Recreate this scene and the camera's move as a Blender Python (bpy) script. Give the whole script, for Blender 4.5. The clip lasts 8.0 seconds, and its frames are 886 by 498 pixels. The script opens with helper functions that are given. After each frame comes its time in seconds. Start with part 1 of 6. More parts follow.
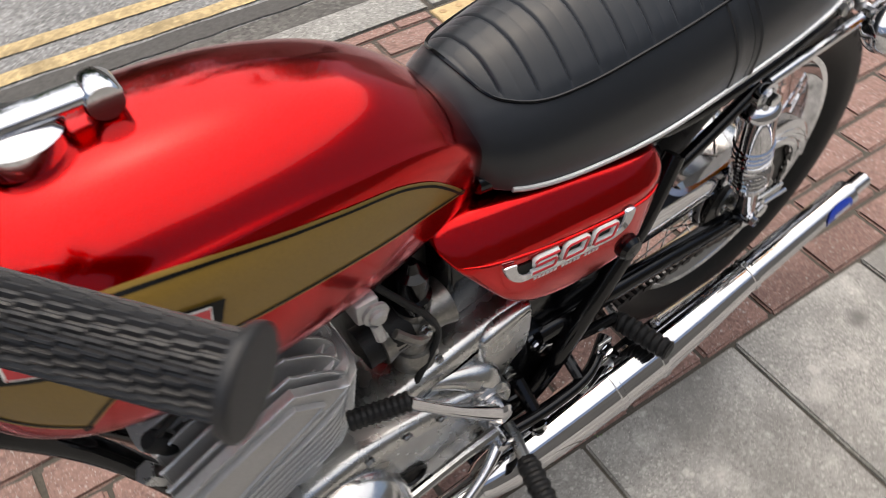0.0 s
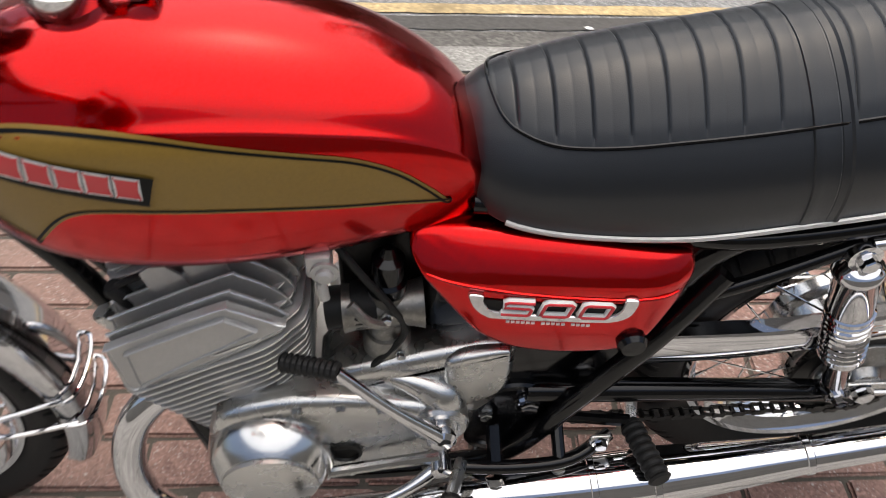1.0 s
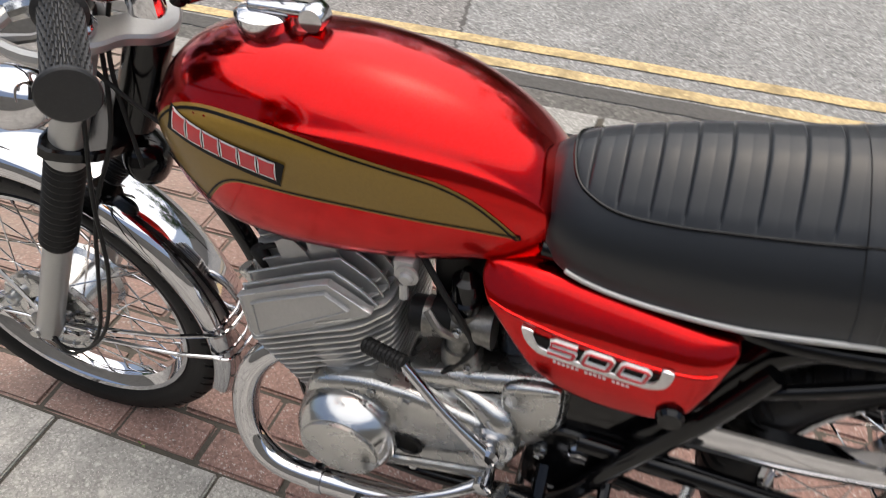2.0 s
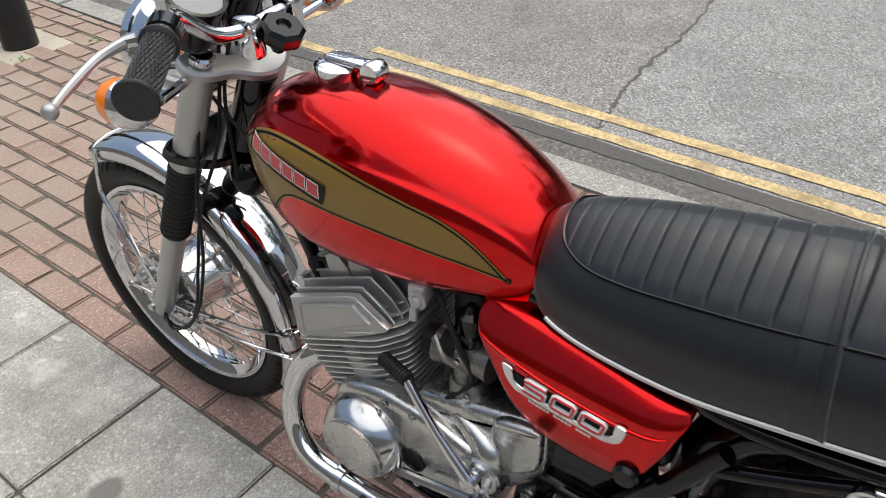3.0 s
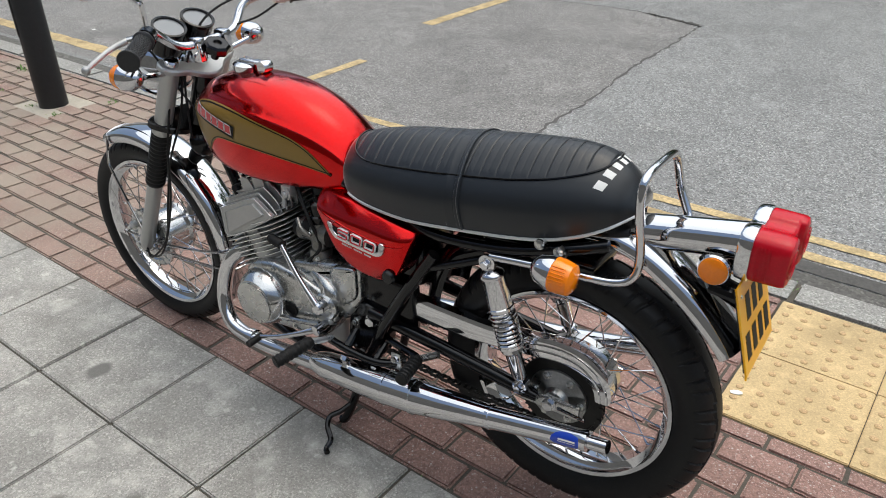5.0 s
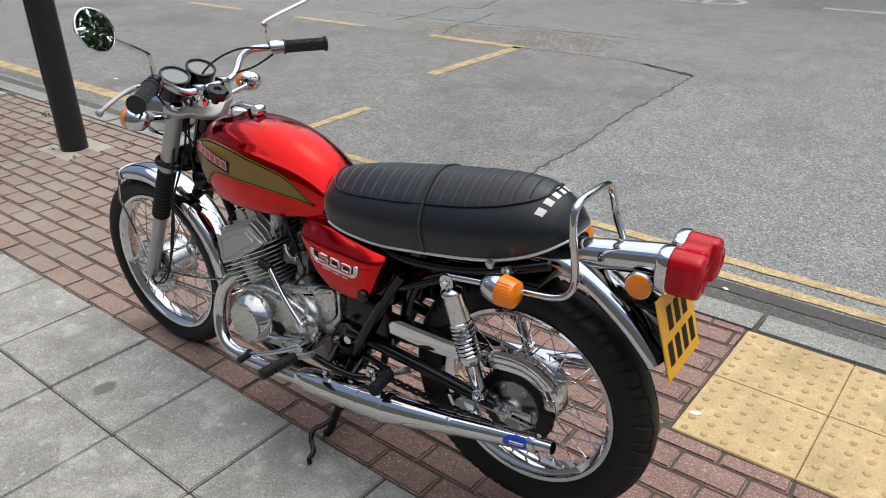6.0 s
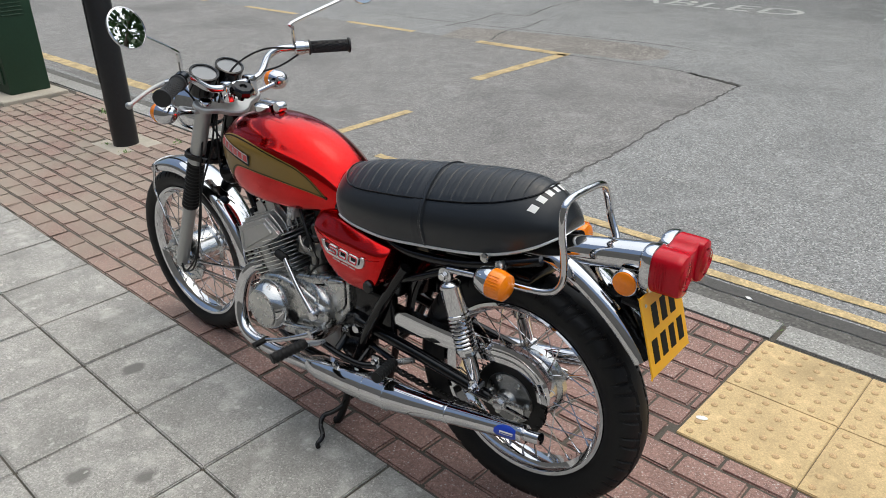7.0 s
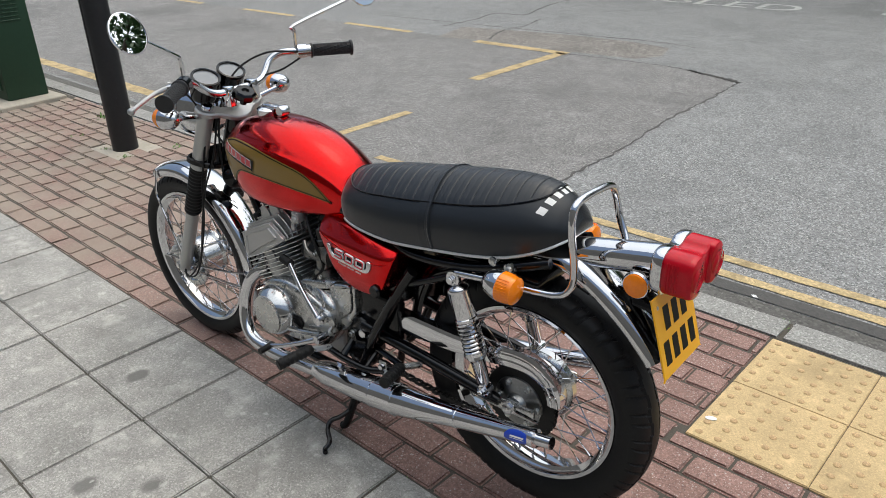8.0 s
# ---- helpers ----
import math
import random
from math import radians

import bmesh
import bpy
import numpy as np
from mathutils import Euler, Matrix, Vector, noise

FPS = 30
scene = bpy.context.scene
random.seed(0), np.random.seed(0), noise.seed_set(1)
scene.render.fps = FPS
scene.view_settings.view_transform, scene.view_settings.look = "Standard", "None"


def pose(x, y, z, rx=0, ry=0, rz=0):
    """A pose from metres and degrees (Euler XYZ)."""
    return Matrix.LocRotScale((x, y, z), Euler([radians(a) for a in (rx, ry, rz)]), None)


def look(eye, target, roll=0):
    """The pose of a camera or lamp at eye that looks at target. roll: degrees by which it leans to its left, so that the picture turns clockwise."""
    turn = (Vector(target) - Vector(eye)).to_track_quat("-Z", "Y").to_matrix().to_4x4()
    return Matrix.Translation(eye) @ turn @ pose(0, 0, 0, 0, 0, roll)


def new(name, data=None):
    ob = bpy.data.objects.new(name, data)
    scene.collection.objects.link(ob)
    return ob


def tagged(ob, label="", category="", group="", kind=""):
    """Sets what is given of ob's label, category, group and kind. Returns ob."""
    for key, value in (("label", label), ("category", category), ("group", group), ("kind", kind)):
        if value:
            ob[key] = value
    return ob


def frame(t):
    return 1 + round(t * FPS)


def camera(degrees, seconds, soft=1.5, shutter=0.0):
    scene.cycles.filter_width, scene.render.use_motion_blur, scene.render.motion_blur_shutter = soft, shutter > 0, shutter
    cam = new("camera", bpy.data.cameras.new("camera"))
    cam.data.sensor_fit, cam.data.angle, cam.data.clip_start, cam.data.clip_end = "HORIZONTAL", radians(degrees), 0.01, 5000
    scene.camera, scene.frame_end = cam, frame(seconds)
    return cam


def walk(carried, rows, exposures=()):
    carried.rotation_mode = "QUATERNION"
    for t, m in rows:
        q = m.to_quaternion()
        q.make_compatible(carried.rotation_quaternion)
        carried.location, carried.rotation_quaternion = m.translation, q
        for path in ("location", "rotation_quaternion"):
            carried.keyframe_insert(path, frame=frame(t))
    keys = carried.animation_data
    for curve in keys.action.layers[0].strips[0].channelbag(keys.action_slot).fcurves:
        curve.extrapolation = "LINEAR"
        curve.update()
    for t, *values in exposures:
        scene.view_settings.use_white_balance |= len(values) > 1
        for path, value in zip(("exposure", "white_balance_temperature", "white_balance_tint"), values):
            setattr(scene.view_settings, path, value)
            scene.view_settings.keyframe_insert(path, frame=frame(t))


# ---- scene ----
cam = camera(60.9, 8.0, soft=0.7, shutter=0.35)
PATH = [
    (0, (-0.194, -0.543, 1.303), (0.557, 0.52, -0.216), -1.2),
    (0.5, (-0.044, -0.596, 1.278), (0.455, 0.609, -0.238), 3.1),
    (1, (0.063, -0.666, 1.288), (0.228, 0.685, -0.177), 2.9),
    (1.5, (0.173, -0.805, 1.326), (-0.011, 0.601, -0.085), 0.7),
    (2, (0.247, -0.762, 1.349), (-0.198, 0.638, -0.008), -0.2),
    (2.2, (0.268, -0.732, 1.354), (-0.281, 0.661, 0.028), -0.2),
    (3.3, (0.601, -0.854, 1.409), (-0.35, 0.457, 0.236), -1.2),
    (3.5, (0.674, -0.917, 1.421), (-0.272, 0.418, 0.271), -1.5),
    (4, (0.869, -1.071, 1.47), (-0.053, 0.321, 0.369), -1.2),
    (4.5, (1.103, -1.189, 1.478), (0.162, 0.225, 0.421), -0.2),
    (4.7, (1.187, -1.232, 1.483), (0.224, 0.181, 0.447), -0.2),
    (5.8, (1.435, -1.395, 1.531), (0.396, 0.057, 0.631), -1.7),
    (6, (1.486, -1.391, 1.536), (0.427, 0.055, 0.648), -1.1),
    (6.5, (1.595, -1.369, 1.533), (0.464, 0.031, 0.661), -0.5),
    (7, (1.625, -1.373, 1.535), (0.455, -0.004, 0.665), -1.1),
    (7.5, (1.614, -1.378, 1.538), (0.436, -0.012, 0.674), -1.6),
    (8, (1.598, -1.372, 1.537), (0.43, -0.001, 0.666), -1.8),
]
walk(cam, [(t, look(eye, target, roll)) for t, eye, target, roll in PATH], exposures=((0.0, 0.80, 6700, 9), (1.5, 0.92, 6700, 9), (3.3, 0.78, 6400, 5), (6.0, 0.55, 6250, 4), (8.0, 0.52, 6250, 4)))

# ---- light ----
world = bpy.data.worlds.new("sky")
scene.world = world
world.use_nodes = True
wn = world.node_tree
sky = wn.nodes.new("ShaderNodeTexSky")
sky.sky_type, sky.sun_disc = "NISHITA", False
SUN_EL, SUN_AZ = 76.0, 20.0
sky.sun_elevation, sky.sun_rotation = radians(SUN_EL), radians(SUN_AZ)
sky.air_density, sky.dust_density, sky.ozone_density = 1.0, 6.0, 1.0
wn.links.new(sky.outputs[0], wn.nodes["Background"].inputs[0])
wn.nodes["Background"].inputs[1].default_value = 0.10
sun = new("sun", bpy.data.lights.new("sun", "SUN"))
sun.data.energy, sun.data.angle, sun.data.color = 1.5, radians(112), (1.0, 0.97, 0.92)
sun_dir = Vector((math.sin(radians(SUN_AZ)) * math.cos(radians(SUN_EL)), math.cos(radians(SUN_AZ)) * math.cos(radians(SUN_EL)), math.sin(radians(SUN_EL))))
sun.matrix_basis = look(sun_dir * 20, (0, 0, 0))


# ---- materials ----
def material(name, colour, rough=0.5, metal=0.0, coat=0.0, grain=0.0, grain_scale=60.0, bump=0.0, bump_scale=200.0, stain=0.0, stain_scale=3.0, rough_var=0.0, per_object=0.0, specks=0.0, speck_scale=420.0, ior=1.45, spec=0.5, cells=None, blots=0.0, dust=None, chips=None, mottle=0.0):
    m = bpy.data.materials.new(name)
    m.use_nodes = True
    nt = m.node_tree
    b = nt.nodes["Principled BSDF"]
    b.inputs["Roughness"].default_value, b.inputs["Metallic"].default_value = rough, metal
    b.inputs["Coat Weight"].default_value, b.inputs["Coat Roughness"].default_value = coat, 0.03
    b.inputs["IOR"].default_value, b.inputs["Specular IOR Level"].default_value = ior, spec
    coord = nt.nodes.new("ShaderNodeTexCoord")
    geo = nt.nodes.new("ShaderNodeNewGeometry")

    def tex(scale, detail=5.0):
        n = nt.nodes.new("ShaderNodeTexNoise")
        n.inputs["Scale"].default_value, n.inputs["Detail"].default_value = scale, detail
        nt.links.new(geo.outputs["Position"], n.inputs["Vector"])
        return n

    def mix(a, fac, colour2, mode="MIX"):
        n = nt.nodes.new("ShaderNodeMix")
        n.data_type, n.blend_type = "RGBA", mode
        nt.links.new(fac, n.inputs["Factor"])
        nt.links.new(a, n.inputs["A"])
        n.inputs["B"].default_value = (*colour2, 1)
        return n.outputs["Result"]

    def ramp(src, lo, hi, top=1.0):
        n = nt.nodes.new("ShaderNodeMapRange")
        n.inputs["From Min"].default_value, n.inputs["From Max"].default_value = lo, hi
        n.inputs["To Max"].default_value = top
        nt.links.new(src, n.inputs["Value"])
        return n.outputs["Result"]

    rgb = nt.nodes.new("ShaderNodeRGB")
    rgb.outputs[0].default_value = (*colour, 1)
    out = rgb.outputs[0]
    dark = tuple(c * 0.45 for c in colour)
    light = tuple(min(1, c * 1.7 + 0.01) for c in colour)
    if per_object:
        info = nt.nodes.new("ShaderNodeObjectInfo")
        out = mix(out, ramp(info.outputs["Random"], 0, 1, per_object), dark)
        isl = ramp(geo.outputs["Random Per Island"], 0, 1, per_object * 0.6)
        out = mix(out, isl, light)
    if grain:
        out = mix(out, ramp(tex(grain_scale).outputs["Fac"], 0.4, 0.7, grain), dark)
        out = mix(out, ramp(tex(grain_scale * 2.3).outputs["Fac"], 0.55, 0.75, grain), light)
    if cells:
        scale, strength = cells
        vo = nt.nodes.new("ShaderNodeTexVoronoi")
        vo.inputs["Scale"].default_value = scale
        nt.links.new(geo.outputs["Position"], vo.inputs["Vector"])
        sep = nt.nodes.new("ShaderNodeSeparateColor")
        nt.links.new(vo.outputs["Color"], sep.inputs["Color"])
        out = mix(out, ramp(sep.outputs[0], 0.45, 1.0, strength), dark)
        out = mix(out, ramp(sep.outputs[1], 0.72, 1.0, strength), light)
    if mottle:
        out = mix(out, ramp(tex(7.0, 9.0).outputs["Fac"], 0.46, 0.64, mottle), dark)
        out = mix(out, ramp(tex(11.0, 9.0).outputs["Fac"], 0.54, 0.68, mottle * 0.5), light)
    if chips:
        # pale stone chips scattered in the surface
        scale, share = chips
        vo = nt.nodes.new("ShaderNodeTexVoronoi")
        vo.inputs["Scale"].default_value = scale
        nt.links.new(geo.outputs["Position"], vo.inputs["Vector"])
        sep = nt.nodes.new("ShaderNodeSeparateColor")
        nt.links.new(vo.outputs["Color"], sep.inputs["Color"])
        both = nt.nodes.new("ShaderNodeMath")
        both.operation = "MULTIPLY"
        nt.links.new(ramp(sep.outputs[2], 1 - share, 1 - share * 0.5), both.inputs[0])
        nt.links.new(ramp(vo.outputs["Distance"], 0.40, 0.18, 0.7), both.inputs[1])
        out = mix(out, both.outputs[0], (0.56, 0.54, 0.50))
    if specks:
        out = mix(out, ramp(tex(speck_scale, 1.0).outputs["Fac"], 0.66, 0.72, specks), (0.6, 0.57, 0.52))
    if stain:
        out = mix(out, ramp(tex(stain_scale, 8.0).outputs["Fac"], 0.48, 0.72, stain), dark)
        out = mix(out, ramp(tex(stain_scale * 4.7, 6.0).outputs["Fac"], 0.55, 0.8, stain * 0.7), light)
    if dust:
        colour2, strength, x0, x1 = dust
        sep = nt.nodes.new("ShaderNodeSeparateXYZ")
        nt.links.new(geo.outputs["Position"], sep.inputs["Vector"])
        mul = nt.nodes.new("ShaderNodeMath")
        mul.operation = "MULTIPLY"
        nt.links.new(ramp(sep.outputs[0], x0, x1, strength), mul.inputs[0])
        nt.links.new(ramp(tex(2.6, 6.0).outputs["Fac"], 0.25, 0.6), mul.inputs[1])
        out = mix(out, mul.outputs[0], colour2)
    if blots:
        vo = nt.nodes.new("ShaderNodeTexVoronoi")
        vo.inputs["Scale"].default_value = 3.1
        nt.links.new(geo.outputs["Position"], vo.inputs["Vector"])
        wob = nt.nodes.new("ShaderNodeMath")
        wob.operation = "MULTIPLY_ADD"
        nt.links.new(tex(14.0).outputs["Fac"], wob.inputs[0])
        wob.inputs[1].default_value = 0.16
        nt.links.new(vo.outputs["Distance"], wob.inputs[2])
        out = mix(out, ramp(wob.outputs[0], 0.22, 0.17, blots), dark)
        out = mix(out, ramp(tex(23.0, 8.0).outputs["Fac"], 0.63, 0.70, blots * 0.55), light)
    nt.links.new(out, b.inputs["Base Color"])
    if rough_var:
        r = nt.nodes.new("ShaderNodeMapRange")
        r.inputs["To Min"].default_value, r.inputs["To Max"].default_value = max(0.02, rough - rough_var), min(1, rough + rough_var)
        nt.links.new(tex(35.0, 6.0).outputs["Fac"], r.inputs["Value"])
        nt.links.new(r.outputs["Result"], b.inputs["Roughness"])
    if bump:
        bn = nt.nodes.new("ShaderNodeBump")
        bn.inputs["Strength"].default_value, bn.inputs["Distance"].default_value = bump, 0.002
        nt.links.new(tex(bump_scale, 4.0).outputs["Fac"], bn.inputs["Height"])
        nt.links.new(bn.outputs["Normal"], b.inputs["Normal"])
    return m


RED = material("candy_red", (0.555, 0.0, 0.0006), 0.17, 1.0, coat=0.42)
RED.node_tree.nodes["Principled BSDF"].inputs["Coat IOR"].default_value = 1.5
GOLD = material("gold_decal", (0.235, 0.145, 0.028), 0.38, 0.1, coat=0.25, grain=0.12, grain_scale=300, spec=0.3)
BLACK_LINE = material("black_line", (0.003, 0.003, 0.003), 0.45, spec=0.2)
CHROME = material("chrome", (0.63, 0.63, 0.645), 0.05, 1.0, rough_var=0.03)
# chrome strip whitened: its white highlight line is put into the colour
TRIM = material("whitened_trim", (0.86, 0.86, 0.85), 0.32, 0.75)
STEEL = material("brushed_steel", (0.55, 0.55, 0.54), 0.28, 1.0, rough_var=0.1)
ALU = material("polished_aluminium", (0.54, 0.54, 0.535), 0.17, 1.0, rough_var=0.10, bump=0.06, bump_scale=300, stain=0.12, stain_scale=30)
CAST = material("cast_aluminium", (0.44, 0.435, 0.425), 0.40, 0.60, grain=0.12, grain_scale=260, bump=0.22, bump_scale=600, stain=0.12, stain_scale=18)
SATIN = material("satin_alloy", (0.52, 0.52, 0.51), 0.27, 1.0, rough_var=0.09, bump=0.10, bump_scale=240, grain=0.06, grain_scale=90, stain=0.10, stain_scale=26)
FIN_EDGE = material("pale_fin_edge", (0.80, 0.80, 0.78), 0.32, 0.8, grain=0.12, grain_scale=200)
FORK_GREY = material("silver_paint", (0.42, 0.42, 0.41), 0.32, 0.6, grain=0.08, grain_scale=300)
BLACK = material("black_enamel", (0.0025, 0.0025, 0.003), 0.13, rough_var=0.05, spec=0.42)
DARK = material("oily_black_metal", (0.008, 0.0075, 0.007), 0.38, 0.2, spec=0.35, grain=0.4, grain_scale=80, rough_var=0.15)
VINYL = material("black_vinyl", (0.0070, 0.0092, 0.0124), 0.38, bump=0.12, bump_scale=1100, rough_var=0.04, spec=0.52, ior=1.5)
VINYL.node_tree.nodes["Principled BSDF"].inputs["Sheen Weight"].default_value = 0.55
VINYL.node_tree.nodes["Principled BSDF"].inputs["Sheen Roughness"].default_value = 0.26
GRIP = material("grip_rubber", (0.016, 0.016, 0.017), 0.45, spec=0.55, grain=0.25, grain_scale=150, bump=0.15, bump_scale=500)
RUBBER = material("black_rubber", (0.008, 0.008, 0.008), 0.55, spec=0.35, grain=0.3, grain_scale=150, bump=0.2, bump_scale=400)
TYRE = material("tyre_rubber", (0.0060, 0.0060, 0.0065), 0.5, spec=0.3, grain=0.35, grain_scale=90, bump=0.1, bump_scale=400)
AMBER = material("amber_lens", (0.90, 0.23, 0.004), 0.12, coat=0.3, grain=0.1, grain_scale=200)
REDLENS = material("red_lens", (0.46, 0.003, 0.014), 0.16, coat=0.0, spec=0.35, grain=0.15, grain_scale=150)
YELLOW = material("yellow_plate", (0.88, 0.43, 0.004), 0.35, coat=0.15)
WHITE = material("white_print", (0.75, 0.75, 0.73), 0.45)
BLUE = material("blue_sticker", (0.012, 0.05, 0.42), 0.3, coat=0.4)
RED_PRINT = material("red_print", (0.55, 0.02, 0.03), 0.3, coat=0.5)
# grey base paints the sky's reflection into the gauge faces
GLASS_DARK = material("gauge_glass", (0.13, 0.135, 0.14), 0.05, coat=1.0)
MIRROR = material("mirror_glass", (0.9, 0.9, 0.9), 0.0, 1.0)
# dull alloy; on the rear hub its darker tone paints dark reflections
HUB = material("dull_darkened_hub_alloy", (0.30, 0.30, 0.295), 0.3, 1.0, rough_var=0.1, grain=0.3, grain_scale=120)
COPPER = material("carburettor_metal", (0.27, 0.26, 0.24), 0.4, 0.85, grain=0.4, grain_scale=120, rough_var=0.12, stain=0.4, stain_scale=25)
BRICK = material("red_paver", (0.262, 0.158, 0.132), 0.85, dust=((0.31, 0.262, 0.21), 0.85, -0.3, -2.2), grain=0.5, grain_scale=120, bump=0.8, bump_scale=220, stain=0.5, stain_scale=1.3, per_object=0.40, specks=0.9, speck_scale=300.0, cells=(190.0, 0.55), chips=(110.0, 0.09))
SLAB = material("concrete_slab", (0.345, 0.333, 0.308), 0.88, grain=0.4, grain_scale=150, bump=0.6, bump_scale=260, stain=0.85, stain_scale=2.2, per_object=0.24, specks=0.8, speck_scale=260.0, cells=(230.0, 0.55), blots=0.9, chips=(80.0, 0.09), mottle=0.32)
TACTILE = material("buff_tactile", (0.55, 0.41, 0.215), 0.82, grain=0.35, grain_scale=150, bump=0.5, bump_scale=300, stain=0.65, stain_scale=3, per_object=0.12, cells=(240.0, 0.25))
KERB = material("granite_kerb", (0.30, 0.295, 0.275), 0.85, grain=0.5, grain_scale=240, bump=0.6, bump_scale=240, stain=0.35, stain_scale=4, per_object=0.15, cells=(170.0, 0.7), specks=0.4)
JOINT = material("joint_sand", (0.085, 0.076, 0.062), 0.95, grain=0.4, grain_scale=150, bump=0.6, bump_scale=300)
ASPHALT = material("asphalt", (0.236, 0.238, 0.235), 0.88, grain=0.5, grain_scale=70, bump=1.0, bump_scale=120, stain=0.4, stain_scale=0.7, specks=0.9, cells=(120.0, 1.0), speck_scale=170.0, chips=(48.0, 0.16), mottle=0.18)
BAY = material("old_asphalt", (0.212, 0.206, 0.199), 0.9, grain=0.5, grain_scale=70, bump=1.0, bump_scale=120, stain=0.5, stain_scale=0.9, specks=0.8, speck_scale=170.0, cells=(120.0, 1.0), chips=(48.0, 0.14), mottle=0.18)
COARSE = material("coarse_asphalt", (0.225, 0.208, 0.188), 0.92, grain=0.6, grain_scale=45, bump=1.0, bump_scale=90, stain=0.4, stain_scale=2.0, specks=0.9, speck_scale=110.0, cells=(70.0, 1.0))
TAR = material("tar_seam", (0.085, 0.082, 0.077), 0.85, grain=0.5, grain_scale=60, bump=0.5)
GUTTER = material("gutter_asphalt", (0.125, 0.12, 0.11), 0.9, grain=0.5, grain_scale=100, bump=0.8, bump_scale=150, stain=0.5, stain_scale=3, cells=(90.0, 0.7))
YLINE = material("worn_yellow_paint", (0.52, 0.395, 0.205), 0.75, grain=0.6, grain_scale=60, stain=0.9, stain_scale=9, bump=0.8, bump_scale=120, cells=(95.0, 0.35))
SCUFF = material("pale_scuff", (0.36, 0.36, 0.35), 0.85, grain=0.6, grain_scale=40, stain=0.9, stain_scale=9, cells=(95.0, 0.9))
WLINE = material("worn_white_paint", (0.5, 0.5, 0.48), 0.75, grain=0.6, grain_scale=40, stain=0.8, stain_scale=7, bump=0.5, cells=(95.0, 0.6))
BLISTER = material("worn_blister", (0.50, 0.345, 0.18), 0.85, grain=0.5, grain_scale=200, bump=0.6, bump_scale=300, cells=(300.0, 0.4))
WEED = material("weed_leaf", (0.12, 0.22, 0.05), 0.6, per_object=0.5)
GREEN = material("green_cabinet_paint", (0.012, 0.045, 0.022), 0.5, grain=0.2, grain_scale=60, stain=0.2)
POLE = material("black_pole_paint", (0.012, 0.013, 0.015), 0.4, grain=0.3, grain_scale=40, rough_var=0.1)
CONCRETE = material("pale_concrete", (0.44, 0.40, 0.33), 0.9, grain=0.3, grain_scale=90, bump=0.5, stain=0.3)
LEAF = material("leaf", (0.035, 0.085, 0.018), 0.55, per_object=0.5)
BARK = material("bark", (0.09, 0.07, 0.05), 0.9, grain=0.5, grain_scale=40, bump=0.8, bump_scale=60)
DARKWALL = material("dark_reflection_wall", (0.17, 0.165, 0.155), 0.85, grain=0.3, grain_scale=20, stain=0.4, stain_scale=1.0)
WALLMAT = material("unseen_wall", (0.42, 0.38, 0.33), 0.9, grain=0.2, grain_scale=30, stain=0.2)


# ---- mesh helpers ----
def V(*a):
    return Vector(a)


def part(name, bm, mat, parent, label="", angle=35, basis=None):
    bmesh.ops.recalc_face_normals(bm, faces=bm.faces)
    me = bpy.data.meshes.new(name)
    bm.to_mesh(me)
    bm.free()
    me.materials.append(mat)
    me.shade_smooth()
    me.set_sharp_from_angle(angle=radians(angle))
    ob = new(name, me)
    if parent:
        ob.parent = parent
    if basis is not None:
        ob.matrix_basis = basis
    if label:
        ob["label"] = label
    return ob


def spline(pts, n=8, closed=False):
    pts = [Vector(p) for p in pts]
    if len(pts) < 3:
        return pts
    out = []
    k = len(pts)
    for i in range(k if closed else k - 1):
        p1, p2 = pts[i], pts[(i + 1) % k]
        p0 = pts[i - 1] if (i > 0 or closed) else p1 * 2 - p2
        p3 = pts[(i + 2) % k] if (i + 2 < k or closed) else p2 * 2 - p1
        for j in range(n):
            t = j / n
            out.append(0.5 * ((2 * p1) + (p2 - p0) * t + (2 * p0 - 5 * p1 + 4 * p2 - p3) * t * t + (3 * p1 - p0 - 3 * p2 + p3) * t ** 3))
    if not closed:
        out.append(pts[-1])
    return out


def loft(bm, rings, cap=True, closed_rings=True, loop=False):
    vs = [[bm.verts.new(p) for p in r] for r in rings]
    k = len(rings[0])
    pairs = list(zip(vs[:-1], vs[1:])) + ([(vs[-1], vs[0])] if loop else [])
    for a, b in pairs:
        for i in range(k if closed_rings else k - 1):
            j = (i + 1) % k
            bm.faces.new((a[i], a[j], b[j], b[i]))
    if cap and closed_rings and not loop:
        bm.faces.new(list(reversed(vs[0])))
        bm.faces.new(vs[-1])
    return bm


def tube(bm, pts, r, n=12, smooth=8, closed=False, cap=True, flat=1.0):
    """A round bar along a path; r is one radius or one for each given point."""
    src = [Vector(p) for p in pts]
    rad = list(r) if isinstance(r, (list, tuple)) else [r] * len(src)
    if smooth > 1 and len(src) > 2:
        line = spline(src, smooth, closed)
        rr = [q.x for q in spline([V(q, 0, 0) for q in rad], smooth, closed)]
    else:
        line, rr = src, rad
    rings = []
    k = len(line)
    up = None
    for i, p in enumerate(line):
        a = line[i - 1] if (i > 0 or closed) else p
        b = line[(i + 1) % k] if (i < k - 1 or closed) else p
        d = (b - a).normalized()
        if up is None:
            up = d.orthogonal().normalized()
        up = (up - d * up.dot(d)).normalized()
        side = d.cross(up)
        rings.append([p + (up * math.cos(2 * math.pi * q / n) * flat + side * math.sin(2 * math.pi * q / n)) * rr[i] for q in range(n)])
    return loft(bm, rings, cap=cap, loop=closed)


def frame_of(axis):
    d = Vector(axis).normalized()
    u = V(0, 0, 1) if abs(d.z) < 0.9 else V(1, 0, 0)
    u = (u - d * u.dot(d)).normalized()
    return d, u, d.cross(u)


